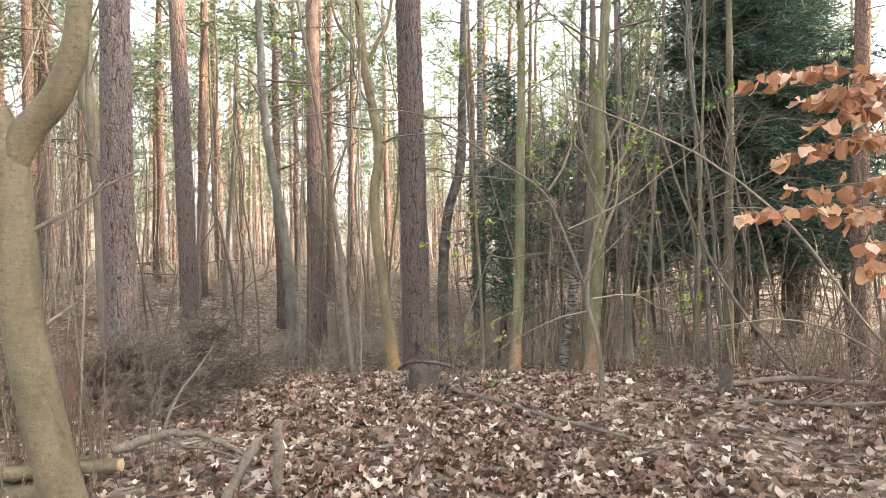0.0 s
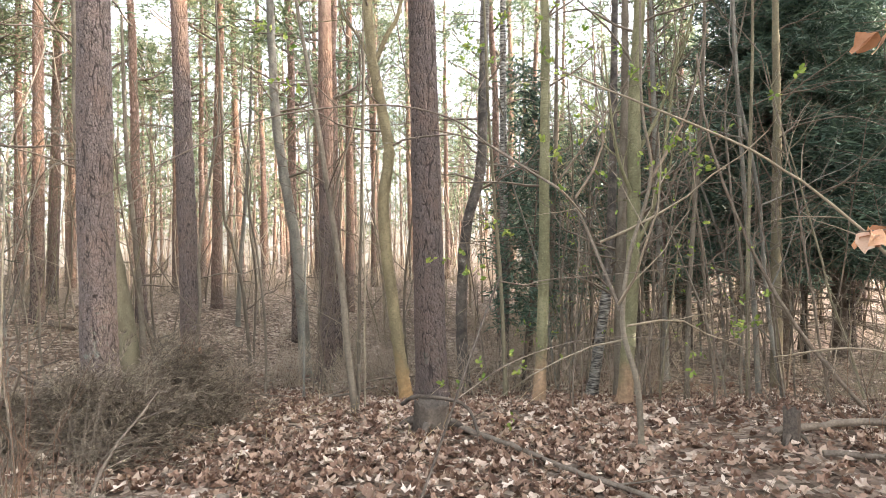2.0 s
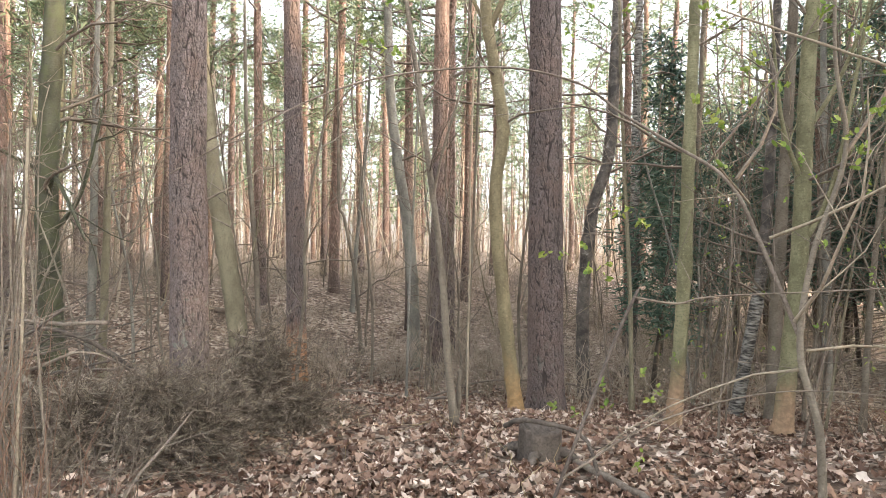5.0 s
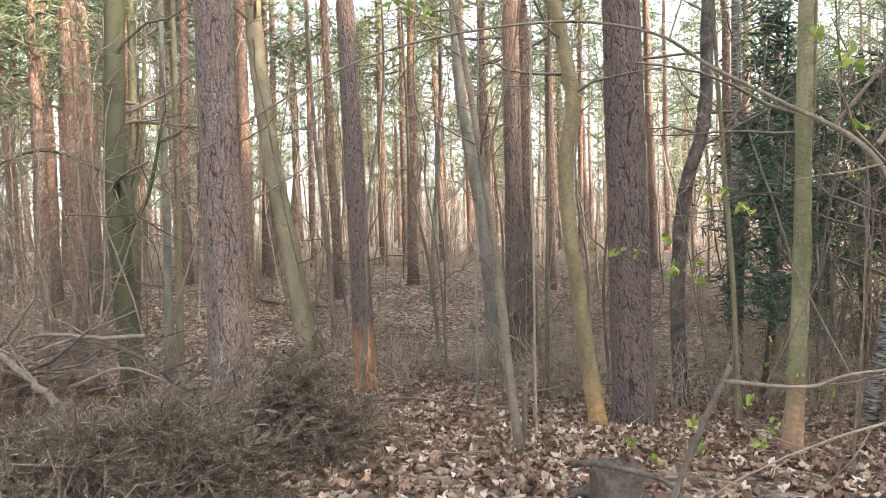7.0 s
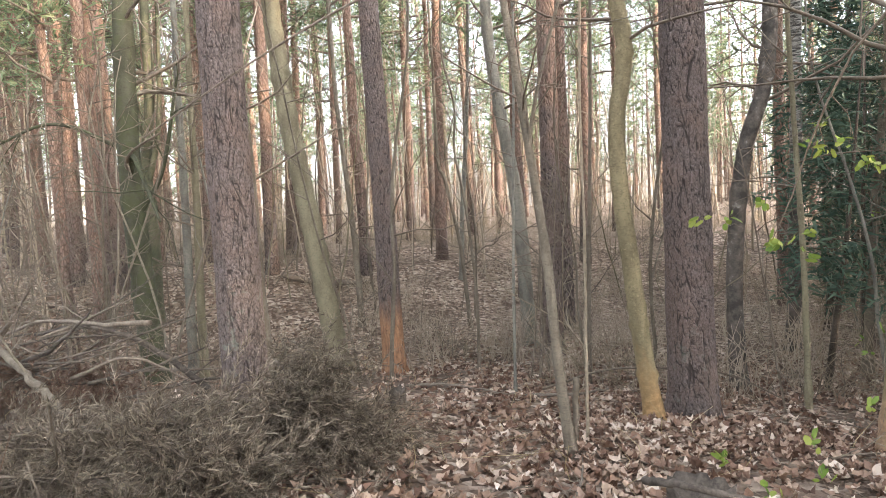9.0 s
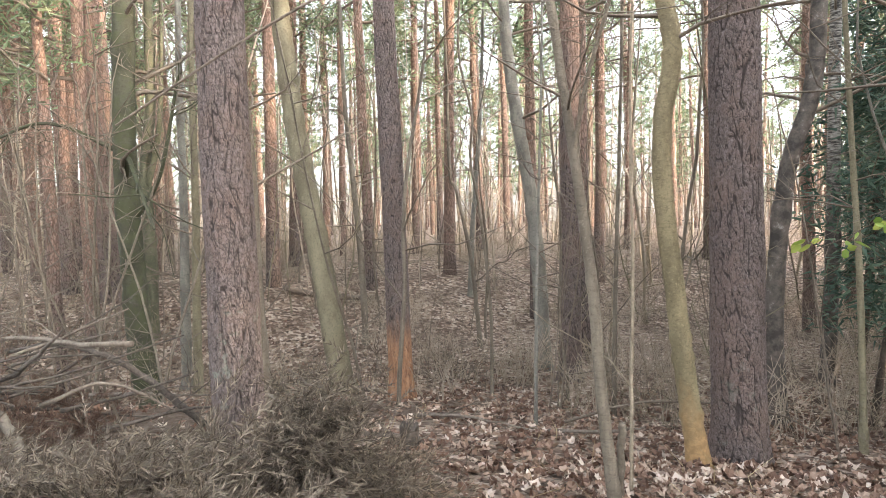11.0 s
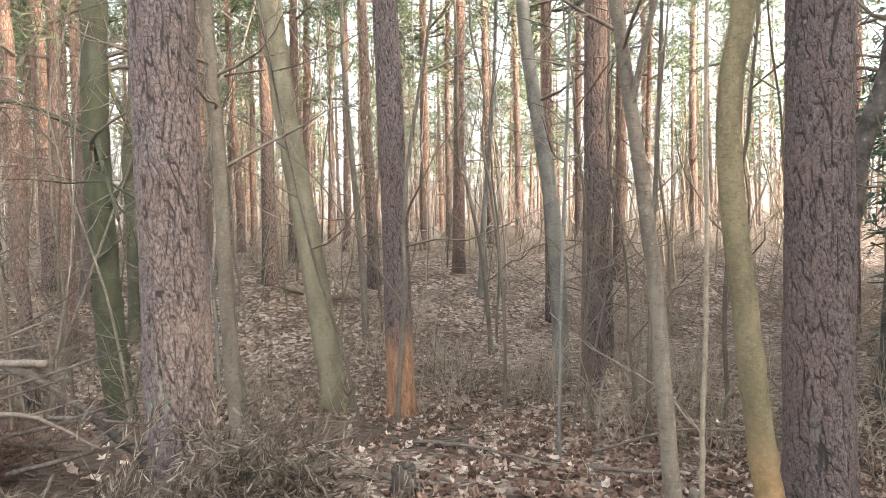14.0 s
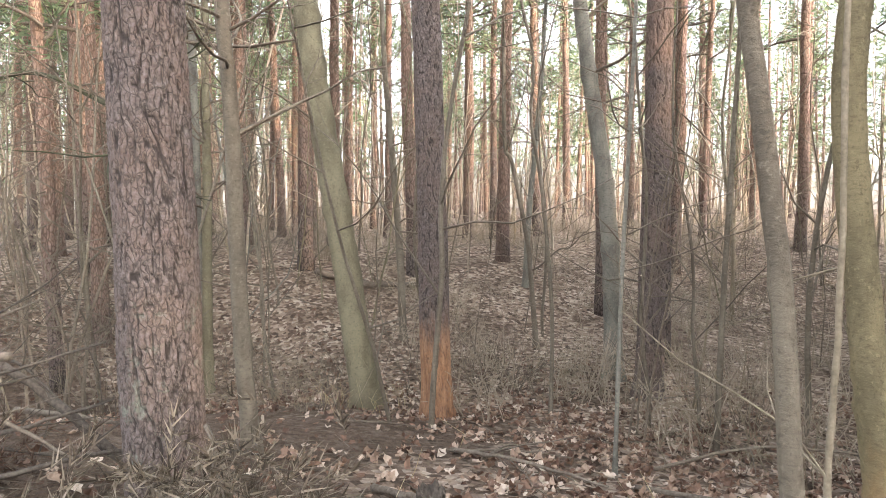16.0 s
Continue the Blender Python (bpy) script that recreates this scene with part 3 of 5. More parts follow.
def distant_pines(count, near, far, seed):
    """The pines past counting: bare trunks below, loose crowns above."""
    r = np.random.default_rng(seed)
    wood, leaf = Geo(), Geo()
    for _ in range(count):
        a, d = r.uniform(-72, 44), math.sqrt(r.uniform(near ** 2, far ** 2))
        x, y = -0.5 + d * math.sin(radians(a)), 3 + d * math.cos(radians(a))
        h, rad = r.uniform(14, 20), r.uniform(0.1, 0.18)
        z = gz(x, y)
        bend = r.normal(0, 0.25, 2)
        tube(wood, [(x, y, z - 0.2), (x + bend[0], y + bend[1], z + h * 0.45), (x + bend[0] * 1.5, y + bend[1] * 1.5, z + h)], [rad, rad * 0.75, rad * 0.25], 6, False)
        low = r.uniform(0.14, 0.38)
        for _ in range(30):
            f = r.uniform(low, 1.0)
            reach = 2.1 * (1.1 - 0.7 * f) * math.sqrt(r.uniform(0.05, 1))
            b = r.uniform(0, 2 * math.pi)
            at = np.array((x + bend[0] + math.cos(b) * reach, y + bend[1] + math.sin(b) * reach, z + h * f))
            tufts(leaf, at, (0, 0, 0.3), r, 10, 0.7, 0.075)
    tagged(new("distant_trunks", wood.mesh("distant_trunks", M_PINE_FAR)), "slender orange-barked pine trunks deep in the wood", "distant trees", kind="stuff")
    tagged(new("distant_crowns", leaf.mesh("distant_crowns", M_NEEDLE)), "grey-green pine crowns deep in the wood", "distant trees", kind="stuff")


distant_pines(470, 40.0, 105.0, 55)
for p in PINES + UNSEEN_PINES:
    for o in (*p.children_recursive, p):
        bpy.data.objects.remove(o)


def limb_tree(name, x, y, stem, radius, top_radius, mat, label, category, seed, limbs=(), twigs=10, twig_len=1.2, twig_low=1.4, twig_mat=None, sides=20, flare=0.35, knots=6, group=""):
    """A broadleaf tree or sapling: a bending stem, its larger limbs and bare twigs. stem and limbs: points relative to the foot."""
    r = np.random.default_rng(seed)
    t = thing(name, (x, y, gz(x, y)), label, category, group)
    g = Geo()
    pts = curve(stem, 12)
    d = np.concatenate([[0], np.cumsum(np.linalg.norm(np.diff(pts, axis=0), axis=1))])
    rr = radius + (top_radius - radius) * d / d[-1]
    rr = rr * (1 + flare * np.exp(-np.clip(pts[:, 2], 0, None) / 0.12))
    pts[1:-1] += r.normal(0, radius * 0.025, (len(pts) - 2, 3))
    for _ in range(knots):
        i = r.integers(8, len(pts) - 2)
        rr[i] *= r.uniform(1.06, 1.2)
    tube(g, pts, rr, sides)
    part("trunk", g, mat, t)
    for lp, lr in limbs:
        g = Geo()
        c = curve(lp, 8)
        tube(g, c, np.linspace(lr, lr * 0.4, len(c)), 9)
        for _ in range(5):
            i = r.integers(len(c) // 3, len(c) - 1)
            shoot(g, c[i], unit(c[i + 1] - c[i]) + r.normal(0, 0.6, 3), r.uniform(0.4, 1.1), lr * 0.3, 1, r, 4, 0.16, 0.05, 4)
        part("limb", g, mat, t)
    if twigs:
        g = Geo()
        for _ in range(twigs):
            ok = np.flatnonzero(pts[:, 2] > twig_low)
            i = r.choice(ok[:-1])
            a = r.uniform(0, 2 * math.pi)
            shoot(g, pts[i], (math.cos(a), math.sin(a), r.uniform(0.1, 0.9)), twig_len * r.uniform(0.5, 1.3), rr[i] * 0.22 + 0.003, 2, r, 4, 0.17, 0.03, 5, 0.8, 0.5)
        part("branchwood", g, twig_mat or M_TWIG, t, kind="stuff")
    taken.append((x, y))
    return t


# hornbeam with a forked top beside the great pine
limb_tree("hornbeam_tree", -0.63, 8.42, [(0.03, 0, -0.2), (0.0, 0, 0), (-0.09, 0, 0.6), (-0.16, 0, 1.2), (-0.25, 0, 2.0), (-0.25, 0, 2.5), (-0.19, 0.02, 3.0), (-0.29, 0.05, 3.6), (-0.4, 0.05, 4.3), (-0.44, 0.1, 5.4), (-0.4, 0.1, 9.0)],
          0.076, 0.045, M_OCHRE, "slender bending hornbeam with an ochre foot and forked top", "tree", 41,
          [([(-0.36, 0.05, 4.05), (-0.2, 0.05, 4.4), (-0.06, 0.1, 4.7), (0.0, 0.1, 5.4), (0.1, 0.1, 8.6)], 0.036), ([(-0.34, 0.05, 4.0), (-0.55, 0.1, 4.4), (-0.8, 0.1, 4.9), (-0.95, 0.2, 6.5)], 0.026)], 8, 1.0, 3.0, sides=24)
# straight algae-green stem
limb_tree("hornbeam_tree", 0.85, 7.85, [(-0.02, 0, -0.2), (0, 0, 0), (0.07, 0, 1.2), (0.1, 0, 2.6), (0.13, 0, 4.0), (0.12, 0, 5.2), (0.2, 0, 8.5)], 0.066, 0.03, M_GREEN,
          "thin straight hornbeam with green algae and orange foot", "tree", 42, (), 15, 1.2, 2.3, sides=20)
# thicker one with rising limbs
limb_tree("hornbeam_tree", 1.92, 8.5, [(0, 0, -0.2), (0, 0, 0), (0.05, 0, 0.7), (0.12, 0, 1.6), (0.15, 0, 2.6), (0.17, 0, 3.6), (0.24, 0, 4.6), (0.35, 0, 6.5), (0.5, 0, 9.0)], 0.088, 0.045, M_GREEN,
          "hornbeam with yellow-green bark and many rising limbs", "tree", 43,
          [([(0.12, 0, 1.8), (0.3, -0.1, 2.2), (0.42, -0.2, 2.8), (0.6, -0.3, 4.2)], 0.03), ([(0.15, 0, 2.4), (-0.1, -0.2, 3.0), (-0.25, -0.3, 4.2)], 0.026), ([(0.16, 0, 2.9), (0.5, 0.1, 3.5), (0.9, 0.1, 4.6)], 0.026)], 16, 1.6, 1.7, sides=22)
# leaning grey-green oak
limb_tree("oak_tree", -4.95, 10.3, [(0.1, 0, -0.2), (0.08, 0, 0), (-0.05, 0, 0.7), (-0.22, 0, 1.7), (-0.48, 0, 3.0), (-0.66, 0, 4.2), (-0.78, 0, 5.6), (-0.9, 0, 9.0), (-0.9, 0, 13.0)], 0.15, 0.07, M_OLIVE,
          "leaning oak with smooth grey-green trunk", "tree", 44, (), 6, 1.6, 5.0, sides=30)
# dark mossy trunk
limb_tree("oak_tree", -7.85, 9.8, [(0.3, 0, -0.25), (0.22, 0, 0), (0.05, 0, 0.8), (-0.05, 0, 2.0), (-0.12, 0, 3.4), (-0.05, 0, 5.2), (0.1, 0, 8.0), (0.1, 0, 12.0)], 0.175, 0.1, M_MOSSY,
          "dark leaning oak covered with moss", "tree", 45,
          [([(-0.1, 0, 3.2), (0.3, -0.3, 3.5), (0.9, -0.7, 3.2), (1.5, -1.0, 2.6)], 0.04), ([(-0.1, 0, 2.6), (0.4, 0.1, 3.3), (0.7, 0.2, 4.6)], 0.045), ([(-0.1, 0, 3.6), (-0.8, -0.6, 4.0), (-1.6, -1.0, 3.7)], 0.035)], 12, 1.8, 2.6, sides=26)
limb_tree("oak_tree", -10.0, 11.9, [(0, 0, -0.2), (0, 0, 0), (0.05, 0, 1.5), (0.0, 0, 3.0), (0.2, 0, 4.4), (0.25, 0, 8.0)], 0.12, 0.06, M_ALGAE, "green-barked oak with forking stems behind mossy trunks", "tree", 46,
          [([(0.0, 0, 2.6), (0.35, 0, 3.6), (0.5, 0, 5.0), (0.6, 0, 7.5)], 0.06), ([(0.1, 0, 3.4), (-0.4, 0, 4.4), (-0.5, 0, 6.5)], 0.05)], 8, 1.6, 2.6)
# slim grey stem beside the lichened pine
limb_tree("young_oak", -4.25, 8.06, [(0.08, 0, -0.2), (0.06, 0, 0), (-0.02, 0, 0.9), (-0.06, 0, 2.2), (-0.14, 0, 3.4), (-0.16, 0, 6.5)], 0.06, 0.03, M_BROWN, "slim young oak with grey-brown bark", "tree", 47, (), 11, 1.1, 1.8, sides=18)
# leaning thin stem in front
limb_tree("young_hornbeam", -0.97, 6.92, [(0.02, 0, -0.15), (0, 0, 0), (-0.07, 0, 0.6), (-0.13, 0, 1.3), (-0.26, 0.02, 2.2), (-0.38, 0.02, 3.0), (-0.62, 0.05, 4.4)], 0.035, 0.015, M_BROWN,
          "thin leaning hornbeam sapling with grey-brown bark", "tree", 48, [([(-0.22, 0.01, 1.9), (-0.12, -0.05, 2.3), (0.06, -0.1, 2.9), (0.12, -0.1, 3.6)], 0.014)], 6, 0.8, 1.4, sides=14)
# curved stem between far pine and the red one
limb_tree("beech_tree", -3.1, 13.0, [(0.05, 0, -0.2), (0.05, 0, 0), (0.0, 0, 1.4), (-0.12, 0, 2.6), (-0.35, 0, 4.0), (-0.5, 0, 5.4), (-0.62, 0, 9.0)], 0.12, 0.06, M_BEECH, "grey beech with a gently curving trunk", "tree", 49, (), 7, 1.4, 3.0)
# crooked dark sapling in the hollow, and a wavy one before it
limb_tree("crooked_sapling", -4.5, 13.85, [(0.12, 0, -0.2), (0.1, 0, 0), (0.0, 0, 1.1), (-0.07, 0, 1.65), (-0.3, 0, 2.7), (-0.42, 0, 3.05), (-0.45, 0, 4.8), (-0.5, 0, 6.5)], 0.04, 0.018, M_BROWN,
          "crooked dark sapling with a bowed side limb", "sapling", 53, [([(0.0, 0, 1.12), (0.16, 0, 1.22), (0.42, 0, 1.45), (0.6, 0, 1.5), (0.8, 0, 1.72)], 0.016), ([(-0.38, 0, 2.95), (-0.6, 0, 3.3), (-0.95, 0.1, 3.5)], 0.012)], 7, 0.9, 2.4, sides=12)
limb_tree("wavy_sapling", -3.25, 11.2, [(0.03, 0, -0.15), (0.02, 0, 0), (0.02, 0, 1.1), (-0.1, 0, 2.3), (-0.22, 0, 3.0), (-0.2, 0, 3.6), (-0.36, 0, 4.4), (-0.3, 0, 5.6)], 0.022, 0.012, M_BROWN,
          "thin wavy sapling with dark bark", "sapling", 54, (), 6, 0.8, 2.2, sides=10)
# birches
limb_tree("birch_tree", 0.02, 11.0, [(0, 0, -0.2), (0, 0, 0), (-0.05, 0, 1.2), (0.05, 0, 2.6), (0.28, 0, 3.5), (0.34, 0, 4.8), (0.45, 0, 8.0)], 0.095, 0.06, M_BIRCH_DARK, "birch with rough dark bark and a bend", "tree", 50, (), 6, 1.4, 3.0)
limb_tree("birch_tree", 2.05, 10.9, [(-0.1, 0, -0.2), (-0.08, 0, 0), (0.05, 0, 0.8), (0.22, 0, 2.0), (0.3, 0, 3.6), (0.4, 0, 7.5)], 0.085, 0.04, M_BIRCH_FOOT, "young birch with a white foot and black patches", "tree", 51, (), 8, 1.2, 2.0)
limb_tree("birch_tree", 0.75, 13.6, [(0, 0, -0.2), (0, 0, 0), (0.05, 0, 2.0), (0.05, 0, 4.6), (0.1, 0, 9.0)], 0.1, 0.05, M_BIRCH, "white birch standing among green undergrowth", "tree", 52, (), 6, 1.2, 3.5)
# more stems of the thicket
for i, (x, y, rad, bend) in enumerate([(2.2, 10.0, 0.085, 0.15), (3.6, 12.6, 0.08, -0.1), (5.1, 11.6, 0.1, 0.1), (2.9, 9.3, 0.035, 0.3), (4.2, 10.2, 0.04, -0.2), (3.3, 8.4, 0.025, 0.15), (-6.3, 13.2, 0.06, -0.35), (-8.3, 11.05, 0.085, 0.02),
                                       (-7.92, 10.9, 0.075, 0.05), (1.5, 12.5, 0.06, 0.2), (-5.6, 16.4, 0.06, 0.3), (0.6, 9.9, 0.03, -0.2), (-1.6, 10.6, 0.025, 0.1), (-2.1, 9.3, 0.016, 0.1)]):
    limb_tree("young_oak" if i % 2 else "young_beech", x, y, [(0, 0, -0.15), (0, 0, 0), (bend * 0.2, 0.02, 1.4), (bend * 0.6, 0.05, 2.8), (bend, 0.05, 4.4), (bend * 1.3, 0.1, 7.0)], rad, rad * 0.45,
              (M_BROWN, M_BEECH, M_OLIVE)[i % 3], "young tree with grey-brown bark and bare twigs", "tree", 60 + i, (), 12, 1.3, 1.2, sides=12, group="young trees")


def spruce(x, y, height, reach, seed, label, tiers=34, bare=1.6, whorl=8):
    r = np.random.default_rng(seed)
    t = thing("spruce_tree", (x, y, gz(x, y)), label, "tree")
    g = Geo()
    tube(g, [(0, 0, -0.2), (0, 0, height * 0.5), (0, 0, height)], [height * 0.012 + 0.03, height * 0.008, 0.01], 10)
    part("trunk", g, M_DEAD, t)
    wood, leaf = Geo(), Geo()
    for i in range(tiers):
        f = i / tiers
        z = bare * 0.4 + (height - bare * 0.4) * f
        for _ in range(whorl):
            a = r.uniform(0, 2 * math.pi)
            ln = reach * (1 - f) ** 0.8 * r.uniform(0.65, 1.1) + 0.1
            c = np.array((math.cos(a), math.sin(a), 0))
            pts = [np.array((0, 0, z)), c * ln * 0.5 + (0, 0, z - 0.06 * ln), c * ln + (0, 0, z - 0.22 * ln + 0.05)]
            pts = curve(pts, 4)
            tube(wood, pts, np.linspace(0.014, 0.003, len(pts)), 3, False)
            if z < bare:
                continue
            for p in np.linspace(0.25, 1, int(5 + ln * 6)):
                i2 = p * (len(pts) - 1)
                at = pts[int(min(i2, len(pts) - 1))] + r.normal(0, 0.05, 3)
                side = np.cross(c, (0, 0, 1)) * r.choice((-1, 1)) * r.uniform(0.1, 0.5) * ln * 0.35
                tufts(leaf, at + side * r.uniform(0, 1), unit(c * 0.8 + side - np.array((0, 0, 0.25))), r, 15, 0.26, 0.018, 0.45)
    part("crown_wood", wood, M_TWIG, t, kind="stuff")
    part("crown", leaf, M_SPRUCE, t, kind="stuff")
    taken.append((x, y))
    return t


spruce(6.1, 13.6, 12.5, 2.5, 71, "tall dark spruce with dense drooping boughs", 52, 2.2, 11)
spruce(8.0, 15.0, 11.0, 2.3, 72, "dark spruce with dense boughs behind a thicket", 42, 2.0, 10)


def young_spruce(seed, height, reach):
    """A spruce of the crowded stand and of the unseen shade row: dark stem, dead twigs below, thin green above."""
    r = np.random.default_rng(seed)
    t = thing("young_spruce", (0, 0, -50), "slender young spruce with dead lower twigs in a crowded stand", "tree", "crowded young spruces")
    g = Geo()
    bend = r.normal(0, 0.12, 2)
    tube(g, [(0, 0, -0.2), (bend[0], bend[1], height * 0.5), (bend[0] * 1.6, bend[1] * 1.6, height)], [0.02 + height * 0.007, 0.012 + height * 0.004, 0.008], 8)
    part("trunk", g, M_STUMP, t)
    dead, wood, leaf = Geo(), Geo(), Geo()
    for _ in range(36):
        z, a = r.uniform(0.25, height * 0.6), r.uniform(0, 2 * math.pi)
        shoot(dead, (0, 0, z), (math.cos(a), math.sin(a), r.normal(-0.1, 0.2)), reach * r.uniform(0.3, 0.9), 0.006, 1, r, 3, 0.12, -0.03, 3, 0.7, 0.5)
    part("branchwood", dead, M_TWIG_MOSSY, t, kind="stuff")
    for i in range(46):
        f = 0.3 + 0.7 * i / 46
        z, a = height * f, r.uniform(0, 2 * math.pi)
        ln = reach * (1.25 - f) * r.uniform(0.6, 1.1)
        c = np.array((math.cos(a), math.sin(a), 0))
        pts = curve([np.array((0, 0, z)), c * ln * 0.5 + (0, 0, z - 0.05 * ln), c * ln + (0, 0, z - 0.25 * ln)], 3)
        tube(wood, pts, np.linspace(0.01, 0.003, len(pts)), 3, False)
        for p in np.linspace(0.2, 1, 6):
            tufts(leaf, pts[int(p * (len(pts) - 1))] + r.normal(0, 0.12, 3), unit(c - np.array((0, 0, 0.4))), r, 7, 0.24, 0.02, 0.5)
    part("crown_wood", wood, M_TWIG, t, kind="stuff")
    part("crown", leaf, M_SPRUCE, t, kind="stuff")
    return t


YOUNG_SPRUCES = [young_spruce(730 + i, h, w) for i, (h, w) in enumerate([(5.6, 1.0), (6.6, 1.1), (4.8, 0.9)])]
r4 = np.random.default_rng(41)
stand(YOUNG_SPRUCES[2], 0.95, 11.7, 0.8)
stand(YOUNG_SPRUCES[0], 1.5, 12.6, 0.75)
made = 0
while made < 40:
    x, y = r4.uniform(0.6, 15.0), r4.uniform(12.5, 23.0)
    if x > 0.16 * (y - 9) and min(math.hypot(x - p, y - q) for p, q in taken) > 0.8:
        stand(YOUNG_SPRUCES[made % 3], x, y, r4.uniform(0.8, 1.2))
        taken.append((x, y))
        made += 1
# spruces out of view on the right, added as sun blockers for the foreground
made = 0
while made < 32:
    x, y = r4.uniform(9.0, 16.0), r4.uniform(-2.0, 12.0)
    if min(math.hypot(x - p, y - q) for p, q in taken) > 0.9:
        stand(YOUNG_SPRUCES[made % 3], x, y, r4.uniform(1.3, 1.7) if made % 2 else r4.uniform(1.7, 2.1))
        taken.append((x, y))
        made += 1
for p in YOUNG_SPRUCES:
    for o in (*p.children_recursive, p):
        bpy.data.objects.remove(o)


# ---- undergrowth ----
def sapling(seed, height, radius, mat, label, twigs=9):
    r = np.random.default_rng(seed)
    t = thing("sapling", (0, 0, -50), label, "sapling", "saplings of the undergrowth")
    g = Geo()
    pts = shoot(g, (0, 0, -0.1), (r.normal(0, 0.12), r.normal(0, 0.12), 1), height, radius, 0, r, 6, 0.06, 0.05)
    part("stem", g, mat, t)
    g = Geo()
    for f in np.linspace(0.16, 0.98, twigs):
        i = min(len(pts) - 2, int(f * (len(pts) - 1)))
        a = r.uniform(0, 2 * math.pi)
        shoot(g, pts[i] + (pts[i + 1] - pts[i]) * r.uniform(0, 1), (math.cos(a), math.sin(a), r.uniform(0.2, 1.1)), height * 0.3 * r.uniform(0.6, 1.2) * (1.2 - 0.6 * f), radius * 0.4 + 0.0015, 2, r, 3, 0.16, 0.03, 3, 0.75, 0.5)
    part("branchwood", g, mat, t, kind="stuff")
    return t


def shrub(seed, height, stems, mat, label):
    r = np.random.default_rng(seed)
    t = thing("shrub", (0, 0, -50), label, "shrub", "low shrubs of the hollow")
    rest = Geo()
    for k in range(stems):
        g = Geo() if k < 4 else rest
        a, d = r.uniform(0, 2 * math.pi), abs(r.normal(0, 0.35))
        shoot(g, (math.cos(a) * d, math.sin(a) * d, -0.03), (math.cos(a) * 0.5 + r.normal(0, 0.25), math.sin(a) * 0.5 + r.normal(0, 0.25), 1), height * r.uniform(0.5, 1.15), 0.005, 2, r, 3, 0.22, 0.0, 4, 0.9, 0.6, first=0.15)
        if k < 4:
            part("stem", g, mat, t)
    part("branchwood", rest, mat, t, kind="stuff")
    return t


SAPLINGS = [sapling(200 + i, h, rad, m, "bare thin sapling with many fine twigs") for i, (h, rad, m) in enumerate(
    [(2.6, 0.010, M_TWIG), (3.6, 0.014, M_TWIG), (4.6, 0.019, M_BROWN), (5.4, 0.022, M_BROWN), (3.0, 0.012, M_TWIG_PALE), (4.2, 0.016, M_OLIVE), (6.2, 0.028, M_BEECH)])]
SHRUBS = [shrub(300 + i, h, k, m, "low leafless shrub with tangled brown twigs") for i, (h, k, m) in enumerate(
    [(0.7, 16, M_TWIG_PALE), (0.9, 18, M_TWIG), (1.2, 18, M_TWIG_PALE), (0.6, 16, M_TWIG_PALE), (1.5, 18, M_TWIG)])]

r3 = np.random.default_rng(17)


def free(x, y, gap):
    clear = x > -2.6 and x < 4.5 and y < 8.3 + 0.25 * max(0, x)
    return not clear and y - 1.4 * abs(x + 1) > -6 and min((x - p) ** 2 + (y - q) ** 2 for p, q in taken) > gap * gap


made = 0
while made < 150:
    a, d = r3.uniform(-66, 38), 7.5 + 26 * r3.uniform(0, 1) ** 1.3
    x, y = -0.5 + d * math.sin(radians(a)), 3 + d * math.cos(radians(a))
    if free(x, y, 0.45):
        stand(SAPLINGS[made % 7], x, y, r3.uniform(0.75, 1.25))
        made += 1
made = 0
while made < 70:
    x, y = r3.uniform(1.2, 9.5), r3.uniform(9.0, 16.0)
    if free(x, y, 0.35) and x < 0.75 * y:
        stand(SAPLINGS[(0, 1, 2, 3, 5, 6)[made % 6]], x, y, r3.uniform(0.7, 1.2))
        made += 1
made = 0
while made < 80:
    a, d = r3.uniform(-62, 22), 6.8 + 15 * r3.uniform(0, 1) ** 1.2
    x, y = -0.5 + d * math.sin(radians(a)), 3 + d * math.cos(radians(a))
    if free(x, y, 0.4) and y > 9.6:
        stand(SHRUBS[made % 5], x, y, r3.uniform(0.75, 1.25))
        made += 1
made = 0
while made < 40:
    a, d = r3.uniform(-66, -38), r3.uniform(7.5, 16.0)
    x, y = -0.8 + d * math.sin(radians(a)), 3.5 + d * math.cos(radians(a))
    if x < -6.3 and free(x, y, 0.4):
        stand(SAPLINGS[made % 4], x, y, r3.uniform(0.8, 1.3))
        made += 1
for i, (x, y, s) in enumerate([(-2.35, 3.95, 0.9), (3.6, 6.4, 1.2), (4.2, 7.2, 1.1), (4.9, 6.6, 1.2), (3.4, 7.9, 1.0), (4.6, 8.2, 1.2), (5.6, 7.8, 1.2), (2.9, 8.9, 0.9), (5.4, 9.2, 1.3), (3.9, 5.6, 0.8)]):
    stand(SHRUBS[(0, 1, 2, 0, 4)[i % 5]], x, y, s)
for i, (x, y, s) in enumerate([(2.9, 7.4, 0.9), (3.5, 7.0, 1.0), (4.3, 7.8, 1.0), (5.0, 7.4, 0.9), (2.5, 9.6, 0.9), (4.0, 9.0, 1.0), (5.8, 8.6, 1.0), (3.0, 8.2, 0.8), (1.4, 9.2, 0.8), (0.4, 9.6, 0.9)]):
    stand(SAPLINGS[(0, 1, 5, 2)[i % 4]], x, y, s)
for p in SAPLINGS + SHRUBS:
    for o in (*p.children_recursive, p):
        bpy.data.objects.remove(o)


